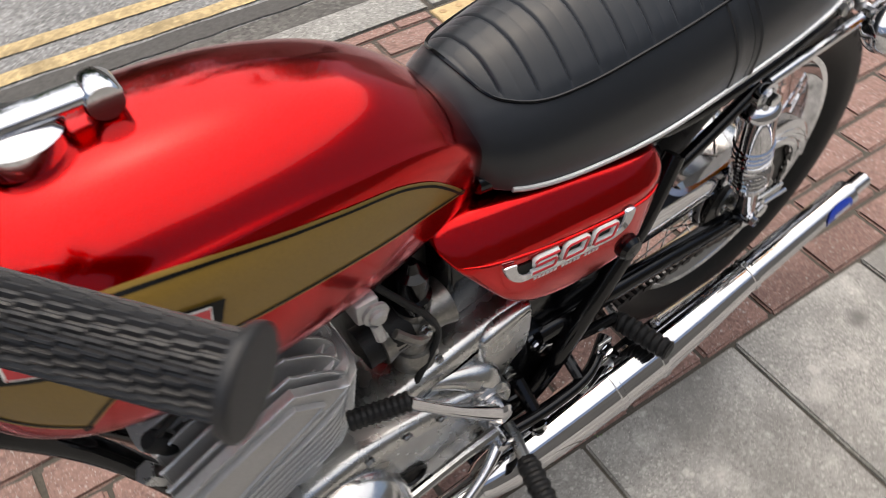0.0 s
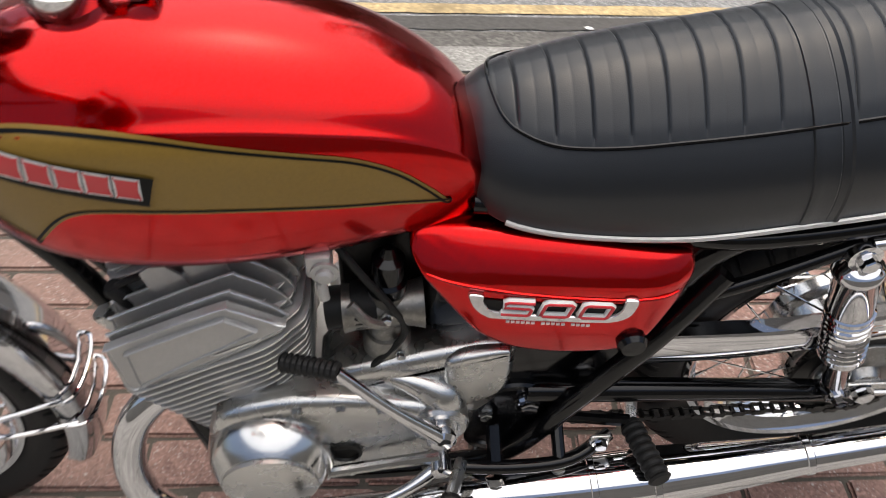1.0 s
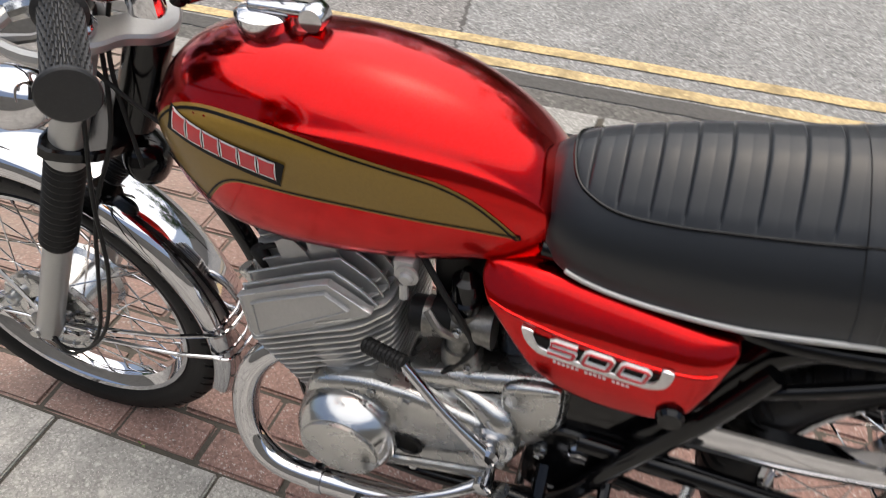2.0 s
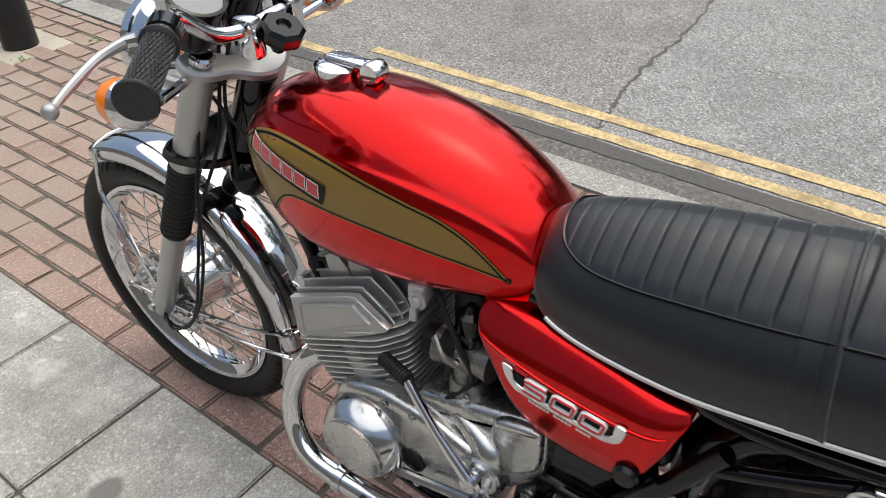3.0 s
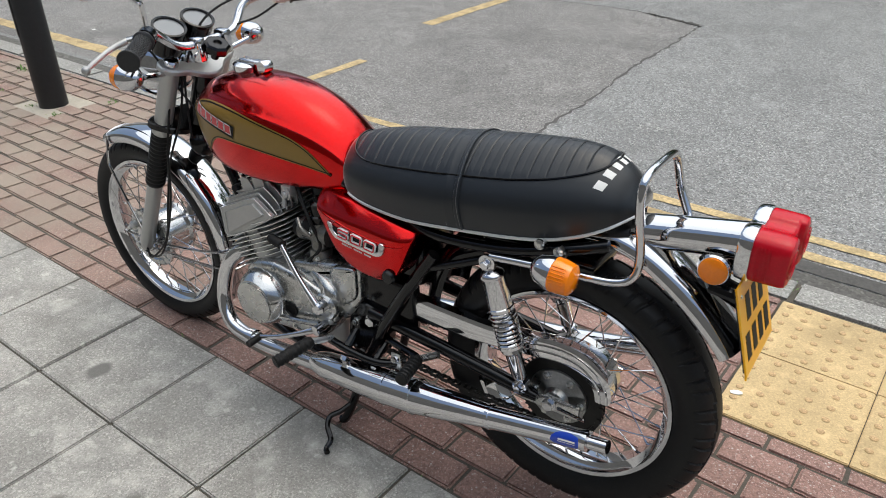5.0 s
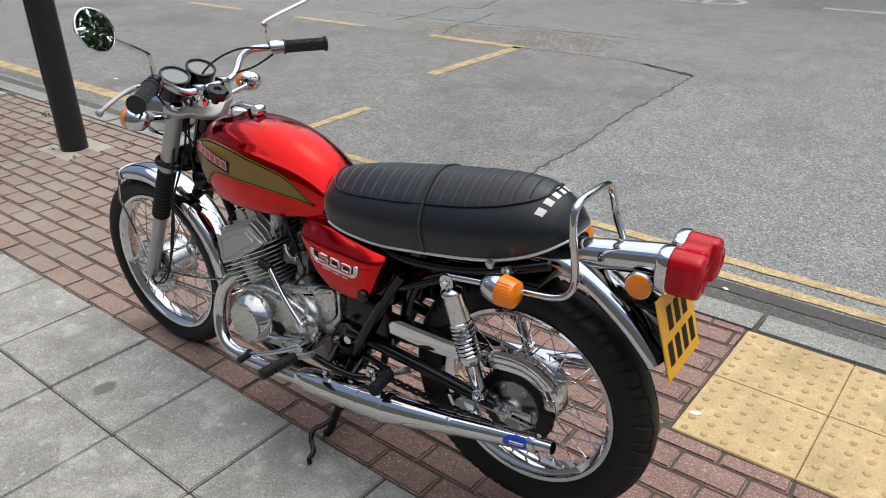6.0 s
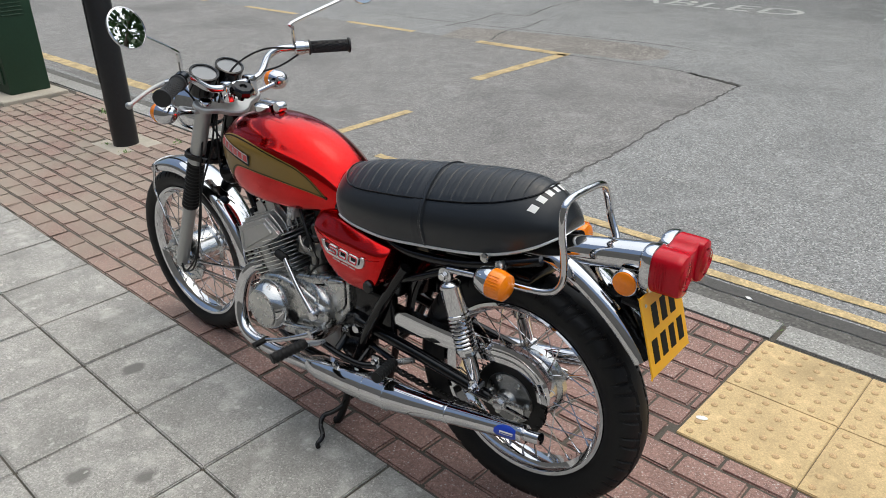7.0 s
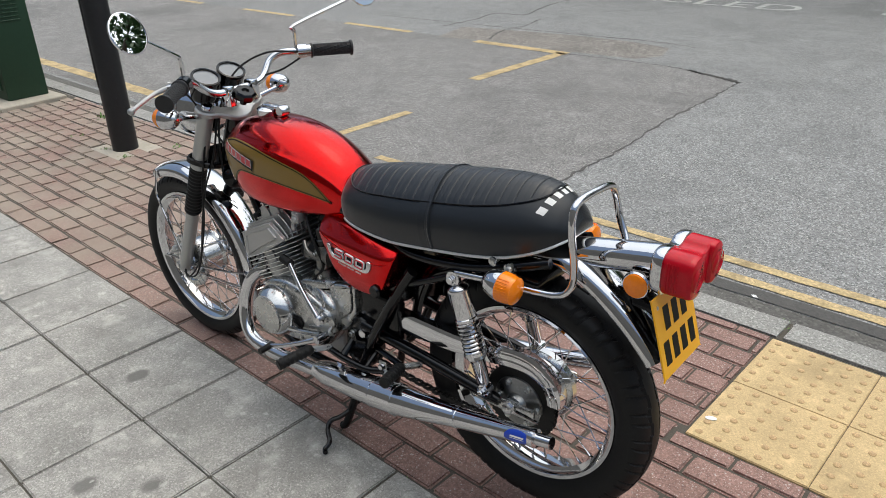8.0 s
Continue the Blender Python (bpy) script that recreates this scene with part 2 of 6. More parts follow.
def lathe(bm, profile, origin, axis, n=32, closed=False):
    """Turns (radius, height along axis) pairs round an axis."""
    d, u, w = frame_of(axis)
    o = Vector(origin)
    rings = []
    for r, h in profile:
        rings.append([o + d * h + (u * math.cos(2 * math.pi * q / n) + w * math.sin(2 * math.pi * q / n)) * max(r, 1e-4) for q in range(n)])
    return loft(bm, rings, cap=not closed, loop=closed)


def block(bm, lo, hi, bevel=0.0, seg=2, m=None):
    t = bmesh.new()
    bmesh.ops.create_cube(t, size=1)
    lo, hi = Vector(lo), Vector(hi)
    for v in t.verts:
        v.co = V(*[(lo[i] + hi[i]) / 2 + v.co[i] * (hi[i] - lo[i]) for i in range(3)])
    if bevel:
        bmesh.ops.bevel(t, geom=t.edges[:], offset=bevel, segments=seg, affect="EDGES", profile=0.5)
    if m is not None:
        bmesh.ops.transform(t, matrix=m, verts=t.verts)
    return merge(bm, t)


def merge(bm, t):
    me = bpy.data.meshes.new("tmp")
    t.to_mesh(me)
    t.free()
    bm.from_mesh(me)
    bpy.data.meshes.remove(me)
    return bm


def inset_outline(pts, d):
    """Moves a closed outline (2D) inwards by d."""
    k = len(pts)
    area = sum(pts[i][0] * pts[(i + 1) % k][1] - pts[(i + 1) % k][0] * pts[i][1] for i in range(k))
    s = 1 if area > 0 else -1
    out = []
    for i in range(k):
        a, b, c = Vector(pts[i - 1][:2]), Vector(pts[i][:2]), Vector(pts[(i + 1) % k][:2])
        t = (c - a)
        if t.length < 1e-9:
            out.append((b.x, b.y))
            continue
        t.normalize()
        nrm = V(-t.y, t.x) * s
        q = b + nrm * d
        out.append((q.x, q.y))
    return out


def shell(bm, outline, layers, place):
    """Stacks a closed outline, each layer (inset, depth), put in space by place(a, b, depth)."""
    rings = []
    for ins, depth in layers:
        o = inset_outline(outline, ins) if ins else [tuple(p[:2]) for p in outline]
        rings.append([place(a, b, depth) for a, b in o])
    return loft(bm, rings)


def outline(pts, n=5):
    return [(p.x, p.y) for p in spline([V(a, b, 0) for a, b in pts], n, closed=True)]


def interp(table, x):
    return float(np.interp(x, [a for a, _ in table], [b for _, b in table]))


def bolt(parent, pos, axis, r=0.006, h=0.006, mat=None, name="bolt"):
    b = bmesh.new()
    lathe(b, [(r * 1.25, 0), (r * 1.25, h * 0.25)], pos, axis, 14)
    lathe(b, [(r, h * 0.25), (r, h * 0.9), (r * 0.85, h)], pos, axis, 6)
    return part(name, b, mat or STEEL, parent, angle=25)


def text_bm(body, size, depth=0.0, offset=0.0):
    c = bpy.data.curves.new("letters", "FONT")
    c.body, c.size, c.extrude, c.align_x, c.offset = body, size, depth, "CENTER", offset
    ob = new("letters", c)
    dg = bpy.context.evaluated_depsgraph_get()
    me = bpy.data.meshes.new_from_object(ob.evaluated_get(dg))
    b = bmesh.new()
    b.from_mesh(me)
    bpy.data.objects.remove(ob)
    bpy.data.curves.remove(c)
    bpy.data.meshes.remove(me)
    return b


# ---- motorcycle ----
bike = new("motorcycle")
bike.location = (0.012, -0.03, 0)
tagged(bike, "red and gold vintage roadster motorcycle with black seat, on its stand", "motorcycle", kind="thing")
FA, RA = V(-0.735, 0, 0.321), V(0.737, 0, 0.378)
HEAD = V(-0.435, 0, 0.80)
RAKE = V(0.437, 0, 0.90).normalized()
STEER = Matrix.Translation(HEAD + V(0, 0.010, 0)) @ Matrix.Rotation(radians(0.5), 4, RAKE) @ Matrix.Translation(-HEAD)
BAR_TURN = Matrix.Translation(HEAD) @ Matrix.Rotation(radians(4), 4, RAKE) @ Matrix.Translation(-HEAD)


def fork_x(z):
    return -0.718 + (z - 0.328) * 0.4866


# wheels
def wheel(name, axle, tyre_r, rim_r, half, rim_half, basis, label, hub_r, lacing=36):
    rel = (basis or Matrix.Identity(4))
    b = bmesh.new()
    lathe(b, [(0.012, -0.075), (0.03, -0.074), (0.034, -0.06), (hub_r, -0.055), (hub_r, -0.045), (hub_r - 0.006, -0.04), (hub_r - 0.008, 0.03), (hub_r, 0.04), (hub_r, 0.05), (0.03, 0.06), (0.012, 0.075)], axle, (0, 1, 0), 36)
    w = part(name, b, ALU if basis is not None else HUB, bike, label, basis=rel)
    d = tyre_r - rim_r
    prof = [(rim_r - 0.004, -rim_half + 0.004), (rim_r + d * 0.25, -half * 0.93), (rim_r + d * 0.42, -half * 0.99), (rim_r + d * 0.55, -half)]
    prof += [(rim_r + d * 0.55 + d * 0.45 * math.cos(q * math.pi / 2) ** 0.9, half * math.sin(q * math.pi / 2)) for q in np.linspace(-0.94, 0.94, 37)]
    prof += [(r, -y) for r, y in reversed(prof[:4])] + [(rim_r - 0.014, 0)]
    turns, pitch = 900, 28
    ang = np.linspace(0, 2 * math.pi, turns, endpoint=False)
    u = (ang * pitch / (2 * math.pi)) % 1.0
    wave = np.abs(u - 0.5) * 2
    verts = []
    for r, y in prof:
        f = abs(y) / half
        cut = np.zeros(turns)
        if r > rim_r + d * 0.62:
            side = u if y > 0 else (u + 0.5) % 1.0
            zig = np.abs(f - 0.30 - 0.16 * wave) < 0.055
            sipe = (np.abs(side - 0.15 - 0.35 * (f - 0.3)) < 0.055) & (f > 0.34)
            sipe2 = (np.abs(side - 0.62 - 0.25 * (f - 0.5)) < 0.045) & (f > 0.52)
            cut = np.where(zig | sipe | sipe2, 0.0050, 0.0)
        rr = r - cut
        verts += [(axle.x + q * math.cos(a), axle.y + y, axle.z + q * math.sin(a)) for q, a in zip(rr, ang)]
    k = len(prof)
    faces = [(i * turns + j, i * turns + (j + 1) % turns, ((i + 1) % k) * turns + (j + 1) % turns, ((i + 1) % k) * turns + j) for i in range(k) for j in range(turns)]
    me = bpy.data.meshes.new("tyre")
    me.from_pydata(verts, [], faces)
    me.flip_normals()
    me.materials.append(TYRE)
    me.shade_smooth()
    me.set_sharp_from_angle(angle=radians(40))
    tyre = new("tyre", me)
    tyre.parent = w
    tyre["label"] = "black rubber tyre with zigzag tread"
    b = bmesh.new()
    rh = rim_half
    lathe(b, [(rim_r, -rh), (rim_r + 0.003, -rh - 0.002), (rim_r + 0.001, -rh - 0.006), (rim_r - 0.008, -rh - 0.004), (rim_r - 0.014, -rh + 0.004), (rim_r - 0.024, -rh + 0.012), (rim_r - 0.027, 0),
              (rim_r - 0.024, rh - 0.012), (rim_r - 0.014, rh - 0.004), (rim_r - 0.008, rh + 0.004), (rim_r + 0.001, rh + 0.006), (rim_r + 0.003, rh + 0.002), (rim_r, rh), (rim_r - 0.012, 0)], axle, (0, 1, 0), 72, closed=True)
    part("rim", b, CHROME, w, "bright chromed steel rim")
    # spokes: four kinds, each turned round the axle
    kinds = []
    for side, lean in ((-1, 0.55), (-1, -0.55), (1, 0.55), (1, -0.55)):
        b = bmesh.new()
        p0 = V(math.cos(lean) * (hub_r - 0.004), side * 0.048, math.sin(lean) * (hub_r - 0.004))
        p1 = V(rim_r - 0.022, side * 0.004, 0)
        tube(b, [p0, p1], 0.0017, 6, smooth=1)
        tube(b, [p1 - (p1 - p0).normalized() * 0.016, p1], 0.0030, 6, smooth=1)
        kinds.append(part("spoke", b, CHROME, w))
        kinds[-1].matrix_basis = Matrix.Translation(axle) @ Matrix.Rotation(2 * math.pi * len(kinds) / lacing, 4, "Y")
    for i in range(4, lacing):
        o = new("spoke", kinds[i % 4].data)
        o.parent = w
        o.matrix_basis = Matrix.Translation(axle) @ Matrix.Rotation(2 * math.pi * (i + 1) / lacing, 4, "Y")
    return w


front_wheel = wheel("front_wheel", FA, 0.320, 0.252, 0.042, 0.026, STEER, "spoked front wheel with drum hub and chromed rim", 0.080)
rear_wheel = wheel("rear_wheel", RA, 0.330, 0.241, 0.056, 0.032, None, "spoked rear wheel with polished hub and chromed rim", 0.085)
b = bmesh.new()
lathe(b, [(0.020, -0.086), (0.036, -0.084), (0.038, -0.078), (0.044, -0.074), (0.046, -0.066), (0.050, -0.060), (0.052, -0.05)], FA, (0, 1, 0), 36)
part("hub_cover", b, CHROME, front_wheel, "chromed hub cover with dull centre")
b = bmesh.new()
lathe(b, [(0.001, -0.0885), (0.025, -0.0882), (0.028, -0.085)], FA, (0, 1, 0), 28)
part("hub_cap", b, HUB, front_wheel, "dull inset hub cap")
b = bmesh.new()
lathe(b, [(0.030, 0.050), (0.096, 0.048), (0.100, 0.052), (0.100, 0.062), (0.094, 0.066), (0.080, 0.066), (0.076, 0.062), (0.060, 0.064), (0.030, 0.066)], FA, (0, -1, 0), 56)
plate = part("brake_plate", b, ALU, front_wheel, "polished brake plate with cooling ribs", angle=30)
for k in range(18):
    b = bmesh.new()
    block(b, (0.076, -0.0675, -0.0022), (0.098, -0.060, 0.0022), 0.001, 1, Matrix.Translation(FA) @ Matrix.Rotation(k * math.pi / 9, 4, "Y"))
    part("plate_rib", b, STEEL, plate)
for a, r in ((radians(150), 0.072), (radians(-20), 0.074)):
    b = bmesh.new()
    c = FA + V(math.cos(a) * r, -0.066, math.sin(a) * r)
    lathe(b, [(0.013, 0), (0.013, 0.014), (0.009, 0.018), (0.002, 0.019)], c, (0, -1, 0), 20)
    tube(b, [c + V(0, -0.014, 0), c + V(math.cos(a + 1.2) * 0.045, -0.015, math.sin(a + 1.2) * 0.045)], [0.008, 0.006], 10, smooth=1)
    arm = part("brake_arm", b, STEEL, plate, "steel brake arm with clevis")
    bolt(arm, c + V(math.cos(a + 1.2) * 0.045, -0.020, math.sin(a + 1.2) * 0.045), (0, -1, 0), 0.006, 0.008, CHROME)
b = bmesh.new()
c0 = FA + V(math.cos(radians(150)) * 0.072 + math.cos(radians(150) + 1.2) * 0.045, -0.084, math.sin(radians(150)) * 0.072 + math.sin(radians(150) + 1.2) * 0.045)
c1 = FA + V(math.cos(radians(-20)) * 0.074 + math.cos(radians(-20) + 1.2) * 0.045, -0.084, math.sin(radians(-20)) * 0.074 + math.sin(radians(-20) + 1.2) * 0.045)
tube(b, [c0, c1], 0.0035, 8, smooth=1)
part("brake_rod", b, CHROME, plate)
b = bmesh.new()
tube(b, [FA + V(0, -0.115, 0), FA + V(0, 0.115, 0)], 0.009, 12, smooth=1)
part("front_axle", b, STEEL, front_wheel)

# fork
for s in (-1, 1):
    y = 0.088 * s
    b = bmesh.new()
    P = lambda z, r: (V(fork_x(z), y, z), r)
    rows = [P(0.300, 0.012), P(0.305, 0.020), P(0.33, 0.0235), P(0.36, 0.0225), P(0.62, 0.0225)]
    tube(b, [p for p, _ in rows], [r for _, r in rows], 20, smooth=1)
    leg = part("fork_leg", b, FORK_GREY, bike, "silver lower fork leg", basis=STEER)
    b = bmesh.new()
    k = 14
    pts, rr = [], []
    for i in range(2 * k + 1):
        z = 0.560 + (0.742 - 0.560) * i / (2 * k)
        pts.append(V(fork_x(z), y, z))
        rr.append(0.0290 if i % 2 else 0.0262)
    tube(b, pts, rr, 22, smooth=1)
    part("gaiter", b, RUBBER, leg, "ribbed black rubber fork gaiter", angle=20)
    b = bmesh.new()
    rows = [P(0.735, 0.0275), P(0.75, 0.0280), P(0.757, 0.0265), P(0.775, 0.0248), P(0.93, 0.0248)]
    tube(b, [p for p, _ in rows], [r for _, r in rows], 22, smooth=1)
    part("fork_shroud", b, FORK_GREY, leg, "silver upper fork cover")
    b = bmesh.new()
    ax = RAKE
    lathe(b, [(0.020, 0.0), (0.020, 0.010), (0.016, 0.014), (0.013, 0.014), (0.012, 0.010), (0.002, 0.010)], V(fork_x(0.945), y, 0.945), ax, 20)
    part("fork_cap_bolt", b, CHROME, leg)
# top clamp
b = bmesh.new()
o2 = outline([(-0.116, -0.020), (-0.092, -0.030), (-0.062, -0.012), (-0.03, 0.012), (0, 0.018), (0.03, 0.012), (0.062, -0.012), (0.092, -0.030), (0.116, -0.020), (0.118, 0.010), (0.094, 0.030), (0.06, 0.042), (0.03, 0.066), (0, 0.074), (-0.03, 0.066), (-0.06, 0.042), (-0.094, 0.030), (-0.118, 0.010)], 4)
side_v = RAKE.cross(V(0, 1, 0)).normalized()
if side_v.x < 0:
    side_v = -side_v
TC = V(fork_x(0.935), 0, 0.935)
shell(b, o2, [(0.005, -0.010), (0, -0.006), (0, 0.005), (0.004, 0.009)], lambda a, c, d: TC + V(0, a, 0) + side_v * c + RAKE * d)
clamp = part("top_clamp", b, FORK_GREY, bike, "silver cast top fork clamp", basis=STEER)
b = bmesh.new()
o3 = outline([(-0.108, -0.028), (0.108, -0.028), (0.108, 0.022), (0.05, 0.06), (-0.05, 0.06), (-0.108, 0.022)], 4)
shell(b, o3, [(0.004, -0.011), (0, -0.008), (0, 0.008), (0.004, 0.011)], lambda a, c, d: V(fork_x(0.765), 0, 0.765) + V(0, a, 0) + side_v * c + RAKE * d)
part("lower_clamp", b, BLACK, bike, basis=STEER)
b = bmesh.new()
tube(b, [HEAD - RAKE * 0.04, HEAD + RAKE * 0.12], 0.030, 20, smooth=1)
part("steering_head", b, BLACK, bike)

# front mudguard
def guard(bm, centre, r, a0, a1, half, depth, steps=36, thick=0.002):
    rings = []
    for i in range(steps + 1):
        a = radians(a0 + (a1 - a0) * i / steps)
        ring = []
        prof = [(-half, -depth), (-half * 1.02, -depth * 0.45), (-half * 0.88, -depth * 0.10), (-half * 0.55, 0.003), (0, 0.006), (half * 0.55, 0.003), (half * 0.88, -depth * 0.10), (half * 1.02, -depth * 0.45), (half, -depth)]
        for y, dr in prof + [(y * 0.97, dr - thick) for y, dr in reversed(prof)]:
            ring.append(centre + V((r + dr) * math.cos(a), y, (r + dr) * math.sin(a)))
        rings.append(ring)
    return loft(bm, rings)


b = bmesh.new()
guard(b, FA, 0.354, -22, 116, 0.054, 0.034)
fguard = part("front_mudguard", b, CHROME, bike, "chromed steel front mudguard", angle=50, basis=STEER)
b = bmesh.new()
tube(b, [FA + V(0.350 * math.cos(radians(112)), y, 0.350 * math.sin(radians(112)) + dz) for y, dz in ((-0.052, -0.03), (-0.05, -0.004), (-0.02, 0.008), (0.02, 0.008), (0.05, -0.004), (0.052, -0.03))], 0.004, 8)
part("mudguard_lip", b, CHROME, fguard)
for s in (-1, 1):
    for a, foot in ((110, V(0.01, 0.086 * s, 0.02)), (8, V(0.03, 0.080 * s, 0.0)), (-2, V(0.03, 0.080 * s, -0.02))):
        b = bmesh.new()
        top = FA + V(0.345 * math.cos(radians(a)), 0.056 * s, 0.345 * math.sin(radians(a)))
        bend = radians(a + (7 if a > 90 else 0))
        mid = FA + V(0.262 * math.cos(bend), 0.074 * s, 0.262 * math.sin(bend))
        tube(b, [top, top.lerp(mid, 0.8), mid.lerp(FA + foot, 0.12), FA + foot], 0.0042, 8, smooth=4)
        part("mudguard_stay", b, CHROME, fguard)
for k in (-1, 1):
    b = bmesh.new()
    a = radians(3 + 5 * k)
    wrap = ((-0.059, 0.312), (-0.061, 0.334), (-0.056, 0.356), (-0.034, 0.365), (0.0, 0.368), (0.034, 0.365), (0.056, 0.356), (0.061, 0.334), (0.059, 0.312))
    tube(b, [FA + V(r * math.cos(a), y, r * math.sin(a)) for y, r in wrap], 0.0036, 8, smooth=4)
    part("mudguard_loop", b, CHROME, fguard)

# headlamp
b = bmesh.new()
HL = V(-0.560, 0, 0.905)
lathe(b, [(0.012, 0.085), (0.045, 0.078), (0.072, 0.05), (0.084, 0.01), (0.088, -0.03), (0.092, -0.032), (0.092, -0.05), (0.086, -0.056), (0.02, -0.066)], HL, (1, 0, 0.1), 36)
part("headlamp", b, CHROME, bike, "chromed round headlamp shell", basis=STEER)
for s in (-1, 1):
    b = bmesh.new()
    tube(b, [V(fork_x(0.90), 0.10 * s, 0.90), V(-0.5, 0.10 * s, 0.90), V(-0.56, 0.088 * s, 0.905)], 0.010, 8, smooth=3)
    part("headlamp_bracket", b, FORK_GREY, bike, basis=STEER)

# instruments
for y in (-0.048, 0.048):
    b = bmesh.new()
    G = V(-0.415, y - 0.018, 1.030)
    gax = V(0.45, 0, 0.9)
    lathe(b, [(0.02, -0.065), (0.036, -0.060), (0.040, -0.045), (0.042, 0.004), (0.0435, 0.008), (0.043, 0.014), (0.038, 0.015), (0.037, 0.010)], G, gax, 32)
    g = part("instrument", b, BLACK, bike, "round black instrument with glass face", basis=BAR_TURN)
    b = bmesh.new()
    lathe(b, [(0.001, 0.0108), (0.0365, 0.0105), (0.0365, 0.009)], G, gax, 32)
    part("glass", b, GLASS_DARK, g)
    b = bmesh.new()
    lathe(b, [(0.0425, 0.0100), (0.0440, 0.0110), (0.0438, 0.0142), (0.0415, 0.0150)], G, gax, 32, closed=True)
    part("bezel", b, BLACK, g)
b = bmesh.new()
K = V(-0.312, -0.012, 0.985)
lathe(b, [(0.010, -0.03), (0.012, -0.012), (0.030, -0.008), (0.034, 0.0), (0.034, 0.012), (0.028, 0.018), (0.012, 0.018), (0.008, 0.012), (0.001, 0.012)], K, RAKE, 8)
part("steering_damper_knob", b, BLACK, bike, "black fluted steering damper knob", basis=BAR_TURN, angle=20)

# handlebar
bar_l = [(-0.345, 0.0, 1.000), (-0.345, -0.06, 1.000), (-0.352, -0.105, 1.012), (-0.362, -0.145, 1.048), (-0.345, -0.18, 1.068), (-0.30, -0.222, 1.070), (-0.208, -0.345, 1.064)]
b = bmesh.new()
tube(b, [(x, -y, z) for x, y, z in reversed(bar_l[1:])] + [bar_l[0]] + bar_l[1:], 0.0112, 14, smooth=6)
bar = part("handlebar", b, CHROME, bike, "chromed raised handlebar", basis=BAR_TURN)
for s in (-1, 1):
    b = bmesh.new()
    block(b, (-0.365, s * 0.045 - 0.014, 0.955), (-0.323, s * 0.045 + 0.014, 1.018), 0.008, 2)
    part("bar_clamp", b, CHROME, bar)
    root, end = V(-0.275, s * 0.254, 1.068), V(-0.206, s * 0.350, 1.063)
    d = (end - root)
    dn, du, dw = frame_of(d)
    rings = []
    bands, n_q = 11, 96
    for i in range(bands):
        for t in (0.02, 0.10, 0.5, 0.90, 0.98):
            low = 0.0004 if t in (0.02, 0.98) else 0.0
            ring = []
            for q in range(n_q):
                a = 2 * math.pi * q / n_q
                r = 0.0170 + (0.0021 - low if (q // 2 + i) % 2 else 0.0) + 0.0004 * math.sin(a * 3)
                ring.append(root + d * ((i + t) / bands) + (du * math.cos(a) + dw * math.sin(a)) * r)
            rings.append(ring)
    for t, r in ((1.002, 0.0190), (1.010, 0.0232), (1.030, 0.0243), (1.055, 0.0243), (1.068, 0.0228), (1.072, 0.0190), (1.070, 0.0100)):
        rings.append([root + d * t + (du * math.cos(2 * math.pi * q / n_q) + dw * math.sin(2 * math.pi * q / n_q)) * r for q in range(n_q)])
    for t, r in ((-0.01, 0.0205), (-0.03, 0.0235), (-0.06, 0.0235), (-0.07, 0.019)):
        rings.insert(0, [root + d * t + (du * math.cos(2 * math.pi * q / n_q) + dw * math.sin(2 * math.pi * q / n_q)) * r for q in range(n_q)])
    b = bmesh.new()
    loft(b, rings)
    grip = part("grip", b, GRIP, bar, "black ribbed rubber handlebar grip", angle=25)
    # perch, lever
    b = bmesh.new()
    c0 = root - d * 0.12
    lathe(b, [(0.016, -0.012), (0.019, -0.008), (0.019, 0.010), (0.016, 0.014)], c0, d, 18)
    fwd = V(-0.8, 0.45 * s, 0).normalized()
    tube(b, [c0, c0 + V(-0.03, 0.0, -0.002), c0 + V(-0.045, 0.012 * s, -0.004)], [0.012, 0.010, 0.008], 10, smooth=3)
    perch = part("lever_perch", b, ALU, bar)
    b = bmesh.new()
    q = c0 + V(-0.045, 0.012 * s, -0.004)
    tip = end + V(-0.115, 0.030 * s, -0.030)
    pts = [q, q + (tip - q) * 0.3 + V(-0.012, 0, 0), q + (tip - q) * 0.7 + V(-0.008, 0, 0), tip - (tip - q) * 0.02]
    tube(b, pts, [0.007, 0.0065, 0.0058, 0.0055], 10, smooth=5, flat=1.0)
    bmesh.ops.create_uvsphere(b, u_segments=12, v_segments=8, radius=0.010, matrix=Matrix.Translation(tip))
    part("lever", b, FORK_GREY, bar, "polished alloy lever with ball end")
    # switch pod
    b = bmesh.new()
    lathe(b, [(0.014, -0.018), (0.022, -0.014), (0.022, 0.014), (0.014, 0.018)], root - d * 0.30, d, 14)
    part("switch_pod", b, BLACK if s < 0 else CHROME, bar)
    # mirror
    b = bmesh.new()
    m0 = root - d * 0.10 + V(0, 0, 0.012)
    mc = V(-0.312, -0.345, 1.228) if s < 0 else V(-0.268, 0.505, 1.218)
    m0 = V(-0.305, 0.213 * s, 1.078)
    tube(b, [m0, m0 + V(0.0, 0.0, 0.055), m0 + V(-0.002, 0.012 * s, 0.072), mc + V(-0.012, -0.03 * s, -0.018), mc + V(-0.012, 0, 0)], 0.0058, 8, smooth=5)
    stem = part("mirror_stem", b, CHROME, bar)
    b = bmesh.new()
    face = V(0.92, 0.15, 0.36) if s < 0 else V(0.93, -0.25, 0.25)
    lathe(b, [(0.010, -0.020), (0.038, -0.014), (0.055, -0.002), (0.056, 0.004), (0.0525, 0.0055), (0.0525, 0.004)], mc, face, 32)
    mh = part("mirror_shell", b, CHROME, bar, "round chromed mirror")
    b = bmesh.new()
